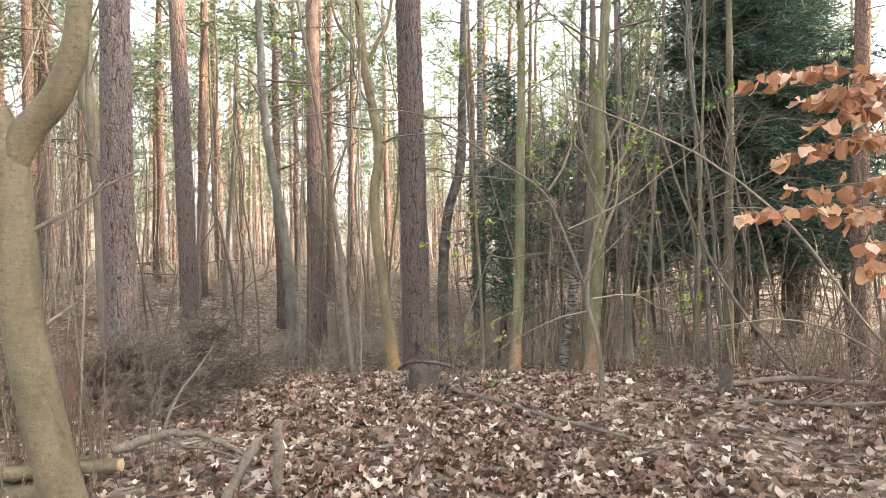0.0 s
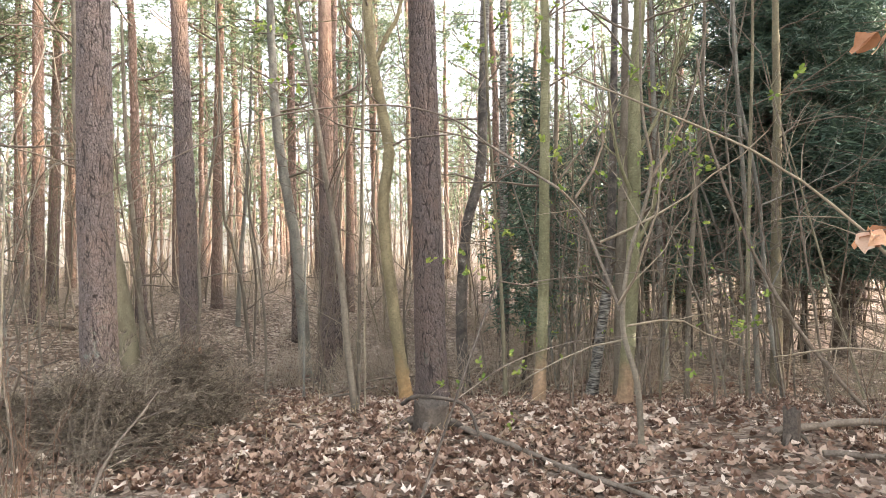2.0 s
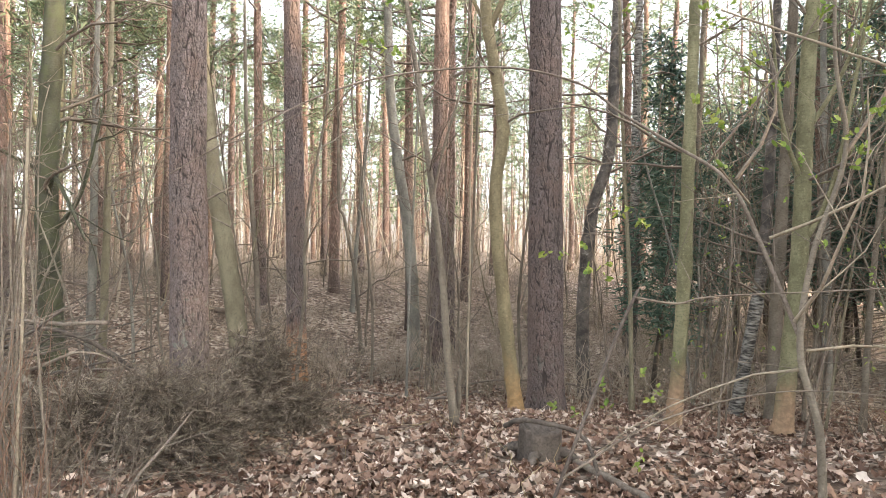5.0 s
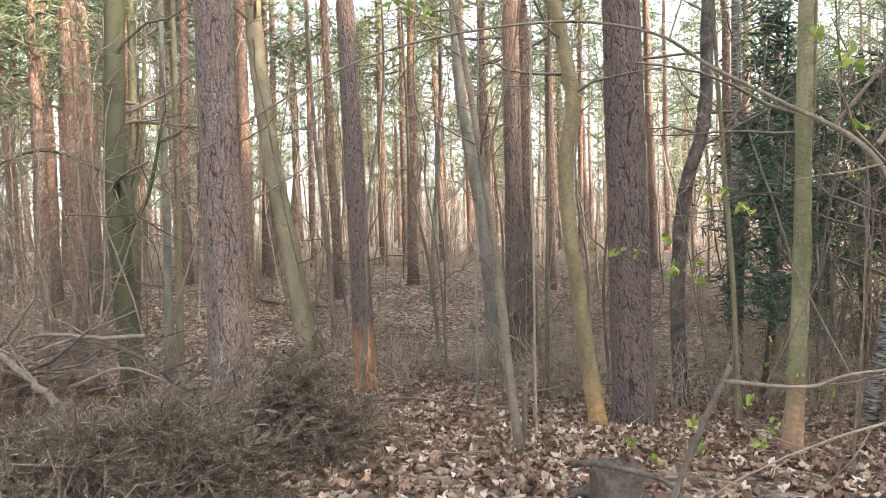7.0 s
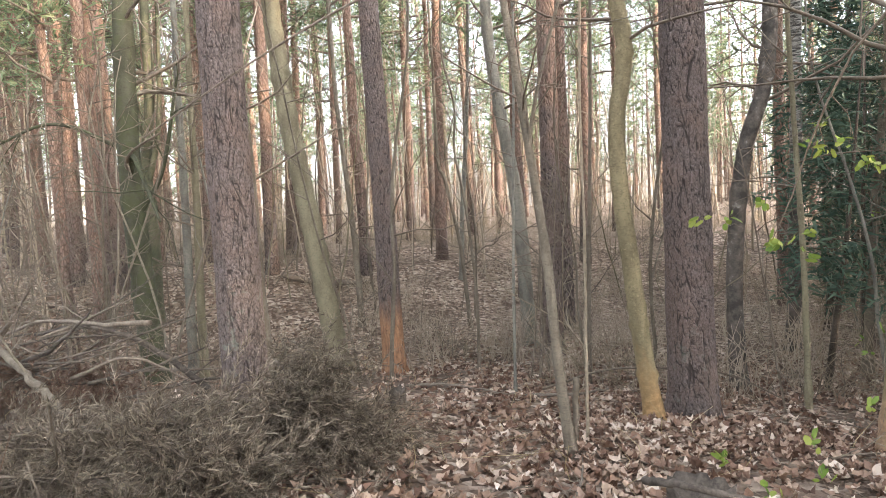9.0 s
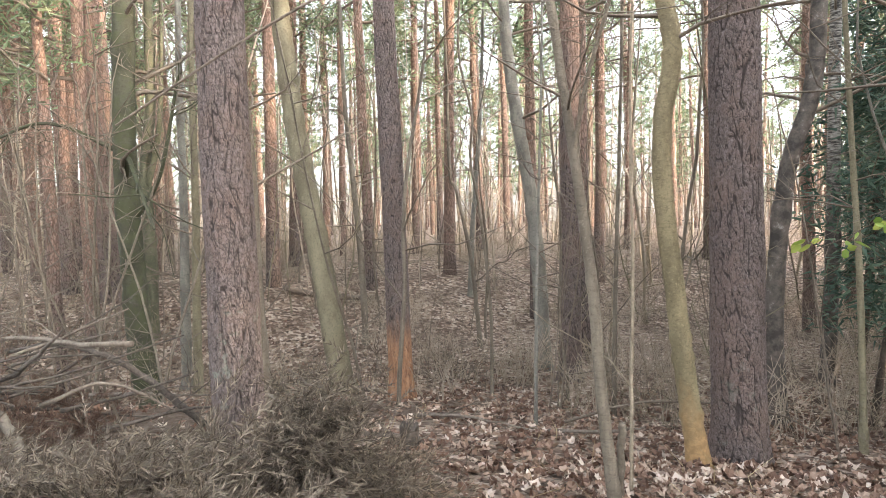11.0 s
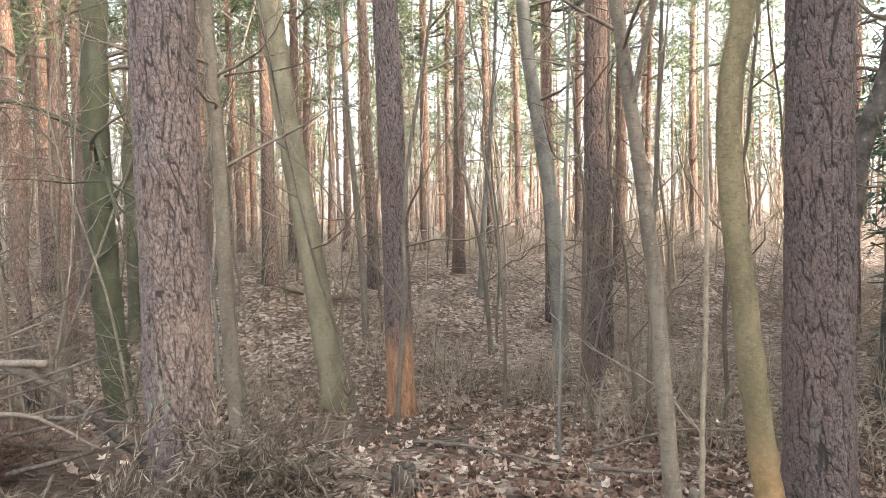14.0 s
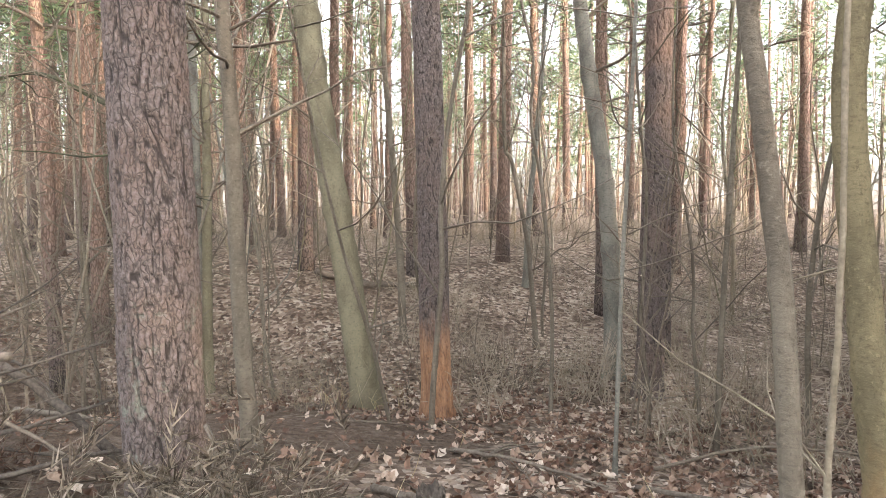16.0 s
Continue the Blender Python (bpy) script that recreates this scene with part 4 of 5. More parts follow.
def far_thicket(count, near, far, mat, seed, label):
    """The bare young growth far in among the pines, past counting."""
    r = np.random.default_rng(seed)
    g = Geo()
    for _ in range(count):
        a, d = r.uniform(-70, 42), math.sqrt(r.uniform(near ** 2, far ** 2))
        x, y = -0.5 + d * math.sin(radians(a)), 3 + d * math.cos(radians(a))
        h, w = r.uniform(1.5, 9.0), r.uniform(0.008, 0.042)
        pts = shoot(g, (x, y, gz(x, y) - 0.1), (r.normal(0, 0.1), r.normal(0, 0.1), 1), h, w, 0, r, 4, 0.05, 0.05)
        for f in np.linspace(0.1, 0.95, 9):
            i = min(len(pts) - 2, int(f * (len(pts) - 1)))
            b = r.uniform(0, 2 * math.pi)
            shoot(g, pts[i], (math.cos(b), math.sin(b), r.uniform(0.2, 1.2)), h * 0.24 * r.uniform(0.5, 1.2), w * 0.45, 1, r, 3, 0.16, 0.03, 3, 0.75, 0.5)
    ob = new("undergrowth", g.mesh("undergrowth", mat))
    tagged(ob, label, "undergrowth", kind="stuff")


# the first of these carries painted haze in its pale colour
far_thicket(330, 13.0, 42.0, M_TWIG_HAZED, 611, "bare young growth far among the pines, paled as by haze")
far_thicket(200, 13.0, 46.0, M_TWIG_PALE, 612, "brown bare young growth far among the pines")


def low_scrub(count, mat, seed, label):
    """The knee-high bilberry-like scrub that fills the hollow, past counting."""
    r = np.random.default_rng(seed)
    g = Geo()
    made = 0
    while made < count:
        a, d = r.uniform(-62, 24), 7.0 + 22 * r.uniform(0, 1) ** 1.1
        x, y = -0.5 + d * math.sin(radians(a)), 3 + d * math.cos(radians(a))
        if y < 10.4 + 0.5 * abs(x + 1.5) * (x < -4) or noise.noise((x * 0.5, y * 0.5, 9.0)) < -0.25:
            continue
        made += 1
        z, h = gz(x, y), r.uniform(0.3, 0.95)
        for _ in range(9):
            w = unit(np.array((r.normal(0, 0.5), r.normal(0, 0.5), 1.0)))
            p = np.array((x, y, z)) + r.normal(0, 0.12, 3) * (1, 1, 0)
            m = p + w * h * 0.5
            q = m + unit(w + r.normal(0, 0.4, 3)) * h * r.uniform(0.3, 0.6)
            tube(g, [p - (0, 0, 0.03), m, q], [0.006, 0.005, 0.003], 3, False)
            for _ in range(2):
                tube(g, [m + (q - m) * r.uniform(-0.4, 0.6), m + (q - m) * 0.7 + r.normal(0, 0.13, 3)], [0.004, 0.0025], 3, False)
    tagged(new("low_scrub", g.mesh("low_scrub", mat)), label, "undergrowth", kind="stuff")


# the larger share is coloured paler to imitate haze in the hollow
low_scrub(300, M_TWIG_HAZED, 621, "leafless knee-high scrub filling the hollow, paled as by haze")
low_scrub(60, M_TWIG_PALE, 622, "brown leafless knee-high scrub filling the hollow")


# ---- things close by ----
def near_tree():
    t = thing("young_oak", (-1.55, 2.6, gz(-1.55, 2.6)), "bent young oak with olive-brown bark close to the path", "tree")
    g = Geo()
    pts = curve([(0.14, 0, -0.15), (0.1, 0, 0), (-0.02, 0, 0.45), (-0.13, 0, 0.95), (-0.17, 0, 1.4), (-0.2, 0, 1.72), (-0.26, 0, 1.86)], 8)
    rr = np.linspace(0.088, 0.07, len(pts)) * (1 + 0.25 * np.exp(-np.clip(pts[:, 2], 0, None) / 0.1))
    tube(g, pts, rr, 22)
    part("trunk", g, M_NEAR, t)
    g = Geo()
    pts = curve([(-0.2, 0, 1.62), (-0.12, 0, 1.78), (0.0, 0, 1.92), (0.08, 0, 2.12), (0.11, 0, 2.35), (0.17, 0, 2.8), (0.2, 0.05, 4.2)], 8)
    tube(g, pts, np.linspace(0.066, 0.035, len(pts)), 18)
    part("limb", g, M_NEAR, t)
    r = np.random.default_rng(5)
    for z, a, ln in ((1.35, 0.3, 0.55), (0.95, 1.4, 0.4), (1.2, 2.4, 0.7), (2.6, 2.8, 0.8)):
        g = Geo()
        shoot(g, (-0.17 if z < 2 else 0.13, 0, z), (math.cos(a), math.sin(a), 0.5), ln, 0.012, 1, r, 5, 0.12, 0.03, 3)
        part("branch", g, M_TWIG, t)


near_tree()


def leaf_shape(length, width, lobes=0, curl=0.25, r=None, rim=8):
    """One leaf lying along +x: a rim round a midrib, folded, curled and crumpled."""
    a = np.linspace(0, 2 * math.pi, rim, endpoint=False)
    k = 1 + (0.24 * np.cos(lobes * a) if lobes else 0)
    if r is not None and lobes:
        k = k * r.uniform(0.85, 1.1, rim)
    x = length * (0.5 - 0.5 * np.cos(a) * k)
    y = width * 0.5 * np.sin(a) * k
    z = curl * np.abs(y) + curl * 0.6 * (x / length - 0.5) ** 2 * length
    if r is not None:
        z = z + r.normal(0, curl * width * 0.3, rim)
    verts = np.concatenate([[(length * 0.5, 0, 0)], np.stack([x, y, z], -1)])
    s = np.arange(rim)
    return verts, np.stack([np.zeros(rim, int), 1 + s, 1 + (s + 1) % rim], -1)


def turn_to(way, roll):
    x = unit(np.asarray(way, float))
    y = unit(np.cross((0, 0, 1), x))
    z = np.cross(x, y)
    y, z = y * math.cos(roll) + z * math.sin(roll), z * math.cos(roll) - y * math.sin(roll)
    return np.stack([x, y, z], 0)


def copper_beech():
    bx, by = 2.75, 3.0
    t = thing("beech_sapling", (bx, by, gz(bx, by)), "young beech keeping its dry copper-brown leaves", "sapling")
    o = np.array((bx, by, gz(bx, by)))
    r = np.random.default_rng(9)
    g = Geo()
    stem = curve([(0, 0, -0.1), (-0.05, 0, 0.5), (-0.25, -0.08, 1.1), (-0.5, -0.15, 1.7), (-0.75, -0.2, 2.3), (-0.8, -0.2, 3.0)], 8)
    tube(g, stem, np.linspace(0.016, 0.005, len(stem)), 8)
    part("stem", g, M_TWIG_PALE, t)
    for tip, k, lift in (((1.13, 2.5, 1.56), 15, 0.05), ((1.32, 2.55, 1.78), 16, 0.12), ((1.22, 2.6, 2.1), 16, 0.1), ((1.6, 2.65, 2.02), 15, 0.08), ((1.62, 2.5, 1.44), 13, 0.05), ((1.5, 2.6, 1.92), 12, 0.1), ((1.72, 2.6, 1.7), 12, 0.0), ((1.75, 2.5, 1.28), 9, 0.0), ((1.4, 2.62, 1.66), 10, 0.06), ((1.55, 2.55, 1.55), 12, 0.05), ((1.66, 2.6, 1.36), 10, 0.03), ((1.42, 2.6, 2.02), 11, 0.1), ((1.68, 2.62, 1.86), 12, 0.06)):
        tip = np.array(tip) - o
        i = np.argmin(np.abs(stem[:, 2] - (tip[2] - 0.02)))
        mid = (stem[i] + tip) / 2 + (0, 0, lift)
        c = curve([stem[i], mid, tip], 10)
        g = Geo()
        tube(g, c, np.linspace(0.006, 0.0018, len(c)), 5)
        tw = part("branch", g, M_TWIG, t)
        k = int(k * 2.3)
        for j in range(k):
            f = 0.18 + 0.82 * j / (k - 1)
            i2 = min(len(c) - 2, int(f * (len(c) - 1)))
            main = unit(c[i2 + 1] - c[i2])
            side = np.cross(main, (0, 0, 1)) * (1 if j % 2 else -1)
            way = unit(main * 0.35 + side * 0.65 + np.array((0, 0, -0.75)) + r.normal(0, 0.4, 3))
            v, f3 = leaf_shape(r.uniform(0.06, 0.092), r.uniform(0.036, 0.058), 0, 0.7, r, 9)
            g = Geo()
            g.add(c[i2] + way * 0.008 + v @ turn_to(way, r.normal(0, 0.9)), f3)
            part("leaf", g, M_COPPER_ONE, tw)


M_COPPER_ONE = blade("copper_leaf_single", [(0.0, (0.26, 0.12, 0.06)), (0.45, (0.42, 0.21, 0.11)), (0.8, (0.52, 0.31, 0.19)), (1.0, (0.66, 0.5, 0.39))], 0.35, 0.5, island=False, veins=True)
copper_beech()


def arching_sapling():
    """A thin hornbeam that rises beside the clearing and arches over it, coming into leaf."""
    x, y = 1.32, 5.4
    t = thing("arching_hornbeam", (x, y, gz(x, y)), "thin hornbeam arching over the clearing with first green leaves", "sapling")
    o = np.array((x, y, gz(x, y)))
    r = np.random.default_rng(31)
    g = Geo()
    stem = curve(np.array([(1.33, 5.4, 0.0), (1.32, 5.4, 0.14), (1.3, 5.42, 0.6), (1.22, 5.48, 1.0), (1.3, 5.58, 1.5), (1.5, 5.72, 2.1), (1.46, 5.8, 2.7), (1.48, 5.85, 3.8)]) - o, 10)
    tube(g, stem, np.linspace(0.026, 0.008, len(stem)), 12)
    part("stem", g, M_BROWN, t)
    g = Geo()
    arch = curve(np.array([(1.23, 5.5, 1.05), (1.05, 5.68, 1.6), (0.9, 5.82, 1.95), (0.6, 6.0, 2.2), (0.3, 6.1, 2.42), (0.02, 6.15, 2.64), (-0.46, 6.15, 2.77), (-1.05, 5.82, 2.68), (-1.5, 5.62, 2.54), (-1.95, 5.36, 2.26), (-2.4, 5.15, 1.95)]) - o, 10)
    tube(g, arch, np.linspace(0.013, 0.004, len(arch)), 9)
    part("limb", g, M_DEAD, t)
    g = Geo()
    side = curve(np.array([(1.5, 5.72, 2.08), (1.68, 5.8, 2.35), (1.85, 5.85, 2.7), (2.0, 5.9, 3.3)]) - o, 8)
    tube(g, side, np.linspace(0.013, 0.006, len(side)), 8)
    part("limb", g, M_TWIG, t)
    leaf = Geo()

    def leafy(at, way, k):
        for _ in range(k):
            w = unit(way + r.normal(0, 0.8, 3))
            v, f3 = leaf_shape(r.uniform(0.03, 0.058), r.uniform(0.016, 0.028), 0, 0.3, r, 6)
            leaf.add(at + r.normal(0, 0.012, 3) + v @ turn_to(w, r.normal(0, 1.2)), f3)

    for (sx, sy, sz), way, ln, rad in (((1.2, 5.52, 1.15), (0.3, -0.5, 0.5), 1.3, 0.011), ((1.1, 5.65, 1.6), (0.9, 0.1, 0.6), 1.4, 0.011), ((0.8, 5.9, 2.05), (0.5, -0.3, 0.8), 1.3, 0.009),
                                       ((1.25, 5.48, 1.0), (0.9, 0.3, 0.15), 1.3, 0.009), ((0.95, 5.8, 1.95), (0.55, 0.1, 0.9), 1.5, 0.012), ((1.25, 5.5, 0.9), (-0.75, 0.15, -0.1), 1.25, 0.008), ((0.5, 6.0, 2.28), (-0.3, 0.2, -0.5), 1.0, 0.006),
                                       ((0.1, 6.12, 2.6), (0.5, 0.1, 0.75), 0.9, 0.006), ((-0.9, 5.9, 2.71), (-0.5, 0.1, 0.5), 0.8, 0.005), ((1.0, 5.7, 1.8), (-0.2, -0.8, 0.25), 0.9, 0.008)):
        g = Geo()
        tips = []
        shoot(g, np.array((sx, sy, sz)) - o, way, ln, rad, 2, r, 5, 0.17, 0.02, 4, 0.85, 0.5, tips)
        part("branch", g, M_TWIG_PALE if sz < 1.9 else M_TWIG, t)
        for p, w in tips:
            if r.uniform() < 0.4:
                leafy(p, w, 5)
    part("young_leaves", leaf, M_YOUNG, t, "bright green opening leaves", kind="stuff")


arching_sapling()


def leafing_sapling(x, y, height, seed):
    """A thin young tree whose buds have just opened."""
    r = np.random.default_rng(seed)
    t = thing("leafing_sapling", (x, y, gz(x, y)), "thin sapling with small fresh green leaves", "sapling", "leafing saplings")
    g = Geo()
    pts = shoot(g, (0, 0, -0.06), (r.normal(0, 0.12), r.normal(0, 0.12), 1), height, 0.011, 0, r, 6, 0.07, 0.04)
    part("stem", g, M_TWIG, t)
    leaf = Geo()
    for f in np.linspace(0.3, 0.98, 8):
        i = min(len(pts) - 2, int(f * (len(pts) - 1)))
        a = r.uniform(0, 2 * math.pi)
        g = Geo()
        tips = []
        shoot(g, pts[i], (math.cos(a), math.sin(a), r.uniform(0.1, 0.8)), height * 0.28, 0.005, 2, r, 4, 0.17, 0.02, 4, 0.8, 0.5, tips)
        part("branch", g, M_TWIG, t)
        for p, w in tips:
            if r.uniform() < 0.08:
                for _ in range(3):
                    d = unit(w + r.normal(0, 0.8, 3))
                    v, f3 = leaf_shape(r.uniform(0.025, 0.05), r.uniform(0.012, 0.022), 0, 0.3, r, 6)
                    leaf.add(p + r.normal(0, 0.012, 3) + v @ turn_to(d, r.normal(0, 1.2)), f3)
    part("young_leaves", leaf, M_YOUNG, t, "fresh green leaves", kind="stuff")


for i, (x, y, h) in enumerate([(1.1, 7.1, 2.2), (1.75, 7.3, 2.8), (2.4, 7.0, 2.2), (1.5, 9.0, 2.9)]):
    leafing_sapling(x, y, h, 700 + i)


def bent_sapling():
    x, y = -0.22, 3.12
    t = thing("bent_sapling", (x, y, gz(x, y)), "thin leaning sapling with a level branch", "sapling")
    r = np.random.default_rng(33)
    g = Geo()
    st = curve([(-0.03, -0.02, -0.08), (0, 0, 0.03), (0.12, 0.1, 0.35), (0.235, 0.2, 0.65), (0.42, 0.38, 1.14), (0.49, 0.43, 1.3)], 8)
    tube(g, st, np.linspace(0.0065, 0.0045, len(st)), 9)
    part("stem", g, M_STUMP, t)
    for pts, rad in (([(0.48, 0.42, 1.28), (0.6, 0.5, 1.26), (0.72, 0.56, 1.28), (1.2, 0.68, 1.31), (1.65, 0.8, 1.36)], 0.0038), ([(0.3, 0.26, 0.82), (0.55, 0.4, 0.95), (0.9, 0.55, 1.02), (1.35, 0.65, 1.0)], 0.0035)):
        g = Geo()
        c = curve(pts, 8)
        tube(g, c, np.linspace(rad, rad * 0.35, len(c)), 7)
        for i in range(4, len(c) - 2, 5):
            shoot(g, c[i], r.normal(0, 0.7, 3) + (0.3, 0, 0.4), r.uniform(0.2, 0.5), rad * 0.35, 1, r, 4, 0.15, 0.05, 3)
        part("branch", g, M_TWIG, t)


bent_sapling()


def lone_pole(name, pts, rad, top, mat, label, category, seed, twigs=0, sides=8):
    """A single stem, rod or fallen branch through the given places."""
    r = np.random.default_rng(seed)
    p = np.array(pts, float)
    o = p[0].copy()
    t = thing(name, tuple(o), label, category)
    g = Geo()
    c = curve(p - o, 7)
    rr = np.linspace(rad, top, len(c)) * (1 + r.normal(0, 0.05, len(c)))
    c[1:-1] += r.normal(0, rad * 0.18, (len(c) - 2, 3))
    tube(g, c, rr, sides)
    part("stem", g, mat, t)
    for _ in range(twigs):
        g = Geo()
        i = r.integers(len(c) // 4, len(c) - 1)
        shoot(g, c[i], unit(c[min(i + 1, len(c) - 1)] - c[i - 1]) * 0.6 + r.normal(0, 0.6, 3) + (0, 0, 0.2), r.uniform(0.25, 0.9), rr[i] * 0.45, 1, r, 4, 0.16, 0.02, 4)
        part("branch", g, mat, t)
    return t


def on(x, y, dz=0.0):
    return (x, y, gz(x, y) + dz)


# leaning dead stems of the thicket
lone_pole("leaning_stem", [on(3.75, 6.9, 0.0), (3.2, 6.95, 0.75), (2.75, 7.0, 1.6), (2.4, 7.0, 2.6), (2.3, 7.0, 3.4)], 0.02, 0.01, M_TWIG, "dark leaning stem propped in a thicket", "stem", 81, 7)
lone_pole("leaning_stem", [on(4.3, 5.6, 0.0), (3.6, 5.5, 0.75), (2.95, 5.4, 1.55), (2.2, 5.35, 2.15), (1.4, 5.4, 2.55), (0.8, 5.5, 2.85)], 0.015, 0.006, M_TWIG_PALE, "pale leaning stem with twigs across the thicket", "stem", 82, 9)
lone_pole("leaning_stem", [on(4.6, 6.4, 0.0), (4.0, 6.3, 0.5), (3.3, 6.2, 0.72), (2.6, 6.2, 0.66)], 0.014, 0.006, M_TWIG_PALE, "thin pale branch bending low over the leaves", "branch", 83, 3)
# pale rods
lone_pole("pale_rod", [on(-0.95, 7.33, -0.05), (-0.95, 7.33, 0.6), (-0.94, 7.32, 1.15), (-0.95, 7.34, 2.2), (-0.92, 7.34, 3.6)], 0.012, 0.008, M_TWIG_PALE, "thin pale dead stem split halfway up", "stem", 84, 3)
lone_pole("pale_rod", [on(-2.22, 3.9, -0.05), (-2.2, 3.9, 0.5), (-2.17, 3.9, 1.2), (-2.15, 3.9, 2.0)], 0.008, 0.005, M_TWIG_PALE, "thin pale upright rod beside cut logs", "stem", 85)
for i, (x, y, h, a) in enumerate([(-2.35, 3.95, 1.6, 0.1), (-2.45, 4.15, 2.0, -0.12), (-2.6, 4.1, 1.5, 0.16), (-2.3, 4.2, 1.4, -0.2), (-2.75, 4.4, 2.2, 0.06), (-2.9, 4.5, 1.8, -0.1)]):
    lone_pole("shoot", [on(x, y, -0.04), on(x + a * 0.3, y, h * 0.4), on(x + a, y + 0.05, h)], 0.009, 0.004, M_TWIG, "thin brown upright shoot among cut branches", "shoot", 90 + i, 3)
lone_pole("broken_stub", [on(-0.88, 3.4, -0.08), on(-0.88, 3.4, 0.2), on(-0.87, 3.4, 0.41)], 0.03, 0.026, M_DEAD, "broken grey stub standing in the leaves", "stub", 97, 0, 12)
lone_pole("broken_stub", [on(-1.16, 3.3, -0.05), on(-1.09, 3.4, 0.14), on(-1.0, 3.48, 0.3)], 0.03, 0.024, M_DEAD, "slanting broken stub in the leaves", "stub", 98, 0, 12)
lone_pole("sawn_stub", [on(-0.98, 7.06, -0.05), on(-0.97, 7.06, 0.3), on(-0.96, 7.06, 0.46)], 0.022, 0.02, M_BROWN, "short sawn stub beside a sapling", "stub", 99, 0, 12)


def cut_log(x, y, turn, length, rad, tilt, lift, seed, label):
    r = np.random.default_rng(seed)
    t = thing("cut_log", on(x, y, lift), label, "log", "cut logs")
    g = Geo()
    k = 14
    pts = np.stack([np.linspace(0, -length, k), r.normal(0, 0.01, k), np.linspace(0, -length * math.tan(tilt), k)], -1)
    tube(g, pts, rad * (1 + r.normal(0, 0.04, k)), 14, False)
    part("bark", g, M_NEAR, t)
    g = Geo()
    tube(g, [(-0.02, 0, 0), (0.006, 0, 0)], [rad * 0.98, rad * 0.93], 14)
    part("cut_face", g, M_CUT, t, "pale sawn end")
    t.rotation_euler = (0, 0, turn)


cut_log(-1.78, 3.55, 0.3, 1.1, 0.036, -0.02, 0.14, 1, "cut branch log with a pale sawn end")
cut_log(-1.95, 3.35, -0.2, 1.5, 0.045, 0.03, 0.05, 2, "cut branch log lying under others")
cut_log(-2.0, 3.85, 0.55, 1.2, 0.055, -0.04, 0.07, 3, "thick cut log among brushwood")
lone_pole("fallen_branch", [on(-1.85, 3.6, 0.2), on(-1.6, 3.75, 0.25), on(-1.4, 3.85, 0.2), on(-1.2, 3.9, 0.06)], 0.03, 0.012, M_DEAD, "crooked dead branch beside cut logs", "branch", 86, 3)


def stump(x, y, rad, height, seed, label, roots=4, jag=0.05):
    r = np.random.default_rng(seed)
    t = thing("tree_stump", on(x, y), label, "stump", "old stumps")
    g = Geo()
    sides, rings = 36, 14
    a = np.arange(sides) * 2 * math.pi / sides
    top = height * (1 + jag * 4 * np.array([noise.noise((math.cos(q) * 2.5 + seed, math.sin(q) * 2.5, 0)) for q in a]))
    verts = []
    for i in range(rings):
        f = i / (rings - 1)
        for q, h in zip(a, top):
            z = -0.06 + f * (h + 0.06)
            rr = rad * (1 + 0.5 * math.exp(-f * 5) * (0.6 + 0.4 * math.sin(roots * q + seed)) + 0.22 * noise.noise((math.cos(q) * 4, math.sin(q) * 4, z * 2 + seed)) + 0.07 * math.sin(9 * q + 2 * math.sin(3 * q + seed)) + 0.1 * noise.noise((math.cos(q) * 14, math.sin(q) * 14, z * 5)))
            verts.append((rr * math.cos(q), rr * math.sin(q), z))
    for q, h in zip(a, top):
        verts.append((0.7 * rad * math.cos(q), 0.7 * rad * math.sin(q), h - 0.03 - 0.03 * r.uniform()))
    verts.append((0, 0, height - 0.06))
    m = rings + 1
    i, j = np.meshgrid(np.arange(m - 1), np.arange(sides), indexing="ij")
    p, q = i * sides + j, i * sides + (j + 1) % sides
    tris = np.concatenate([np.stack([p, q, p + sides], -1).reshape(-1, 3), np.stack([q, q + sides, p + sides], -1).reshape(-1, 3),
                           np.stack([(m - 1) * sides + np.arange(sides), (m - 1) * sides + (np.arange(sides) + 1) % sides, np.full(sides, m * sides)], -1)])
    g.add(verts, tris)
    part("stump_wood", g, M_STUMP, t)
    for k in range(roots):
        b = k * 2 * math.pi / roots + seed
        g = Geo()
        c = curve([(math.cos(b) * rad * 0.8, math.sin(b) * rad * 0.8, height * 0.35), (math.cos(b) * rad * 1.5, math.sin(b) * rad * 1.5, 0.05), (math.cos(b) * rad * 2.3, math.sin(b) * rad * 2.3, -0.04)], 5)
        tube(g, c, np.linspace(rad * 0.3, rad * 0.1, len(c)), 8)
        part("root", g, M_STUMP, t)
    return t


stump(-0.19, 5.95, 0.14, 0.21, 3, "old weathered stump sunk in leaves")
stump(-2.52, 7.55, 0.06, 0.19, 5, "small dark stump before an orange-footed pine", 3, 0.06)
stump(2.35, 5.4, 0.055, 0.24, 6, "small forked stump in dry leaves", 3, 0.07)
lone_pole("fallen_branch", [on(-0.42, 5.98, 0.2), on(-0.3, 5.75, 0.29), on(-0.08, 5.72, 0.3), on(0.1, 5.8, 0.22), on(0.2, 5.7, 0.02)], 0.018, 0.012, M_STUMP, "crooked dead branch lying over a stump", "branch", 87, 2)
lone_pole("fallen_branch", [on(-0.1, 6.1, 0.03), on(0.35, 5.5, 0.05), on(0.75, 4.85, 0.05), on(1.25, 4.3, 0.04)], 0.024, 0.014, M_DEAD, "long fallen branch half sunk in leaves", "branch", 88, 5)
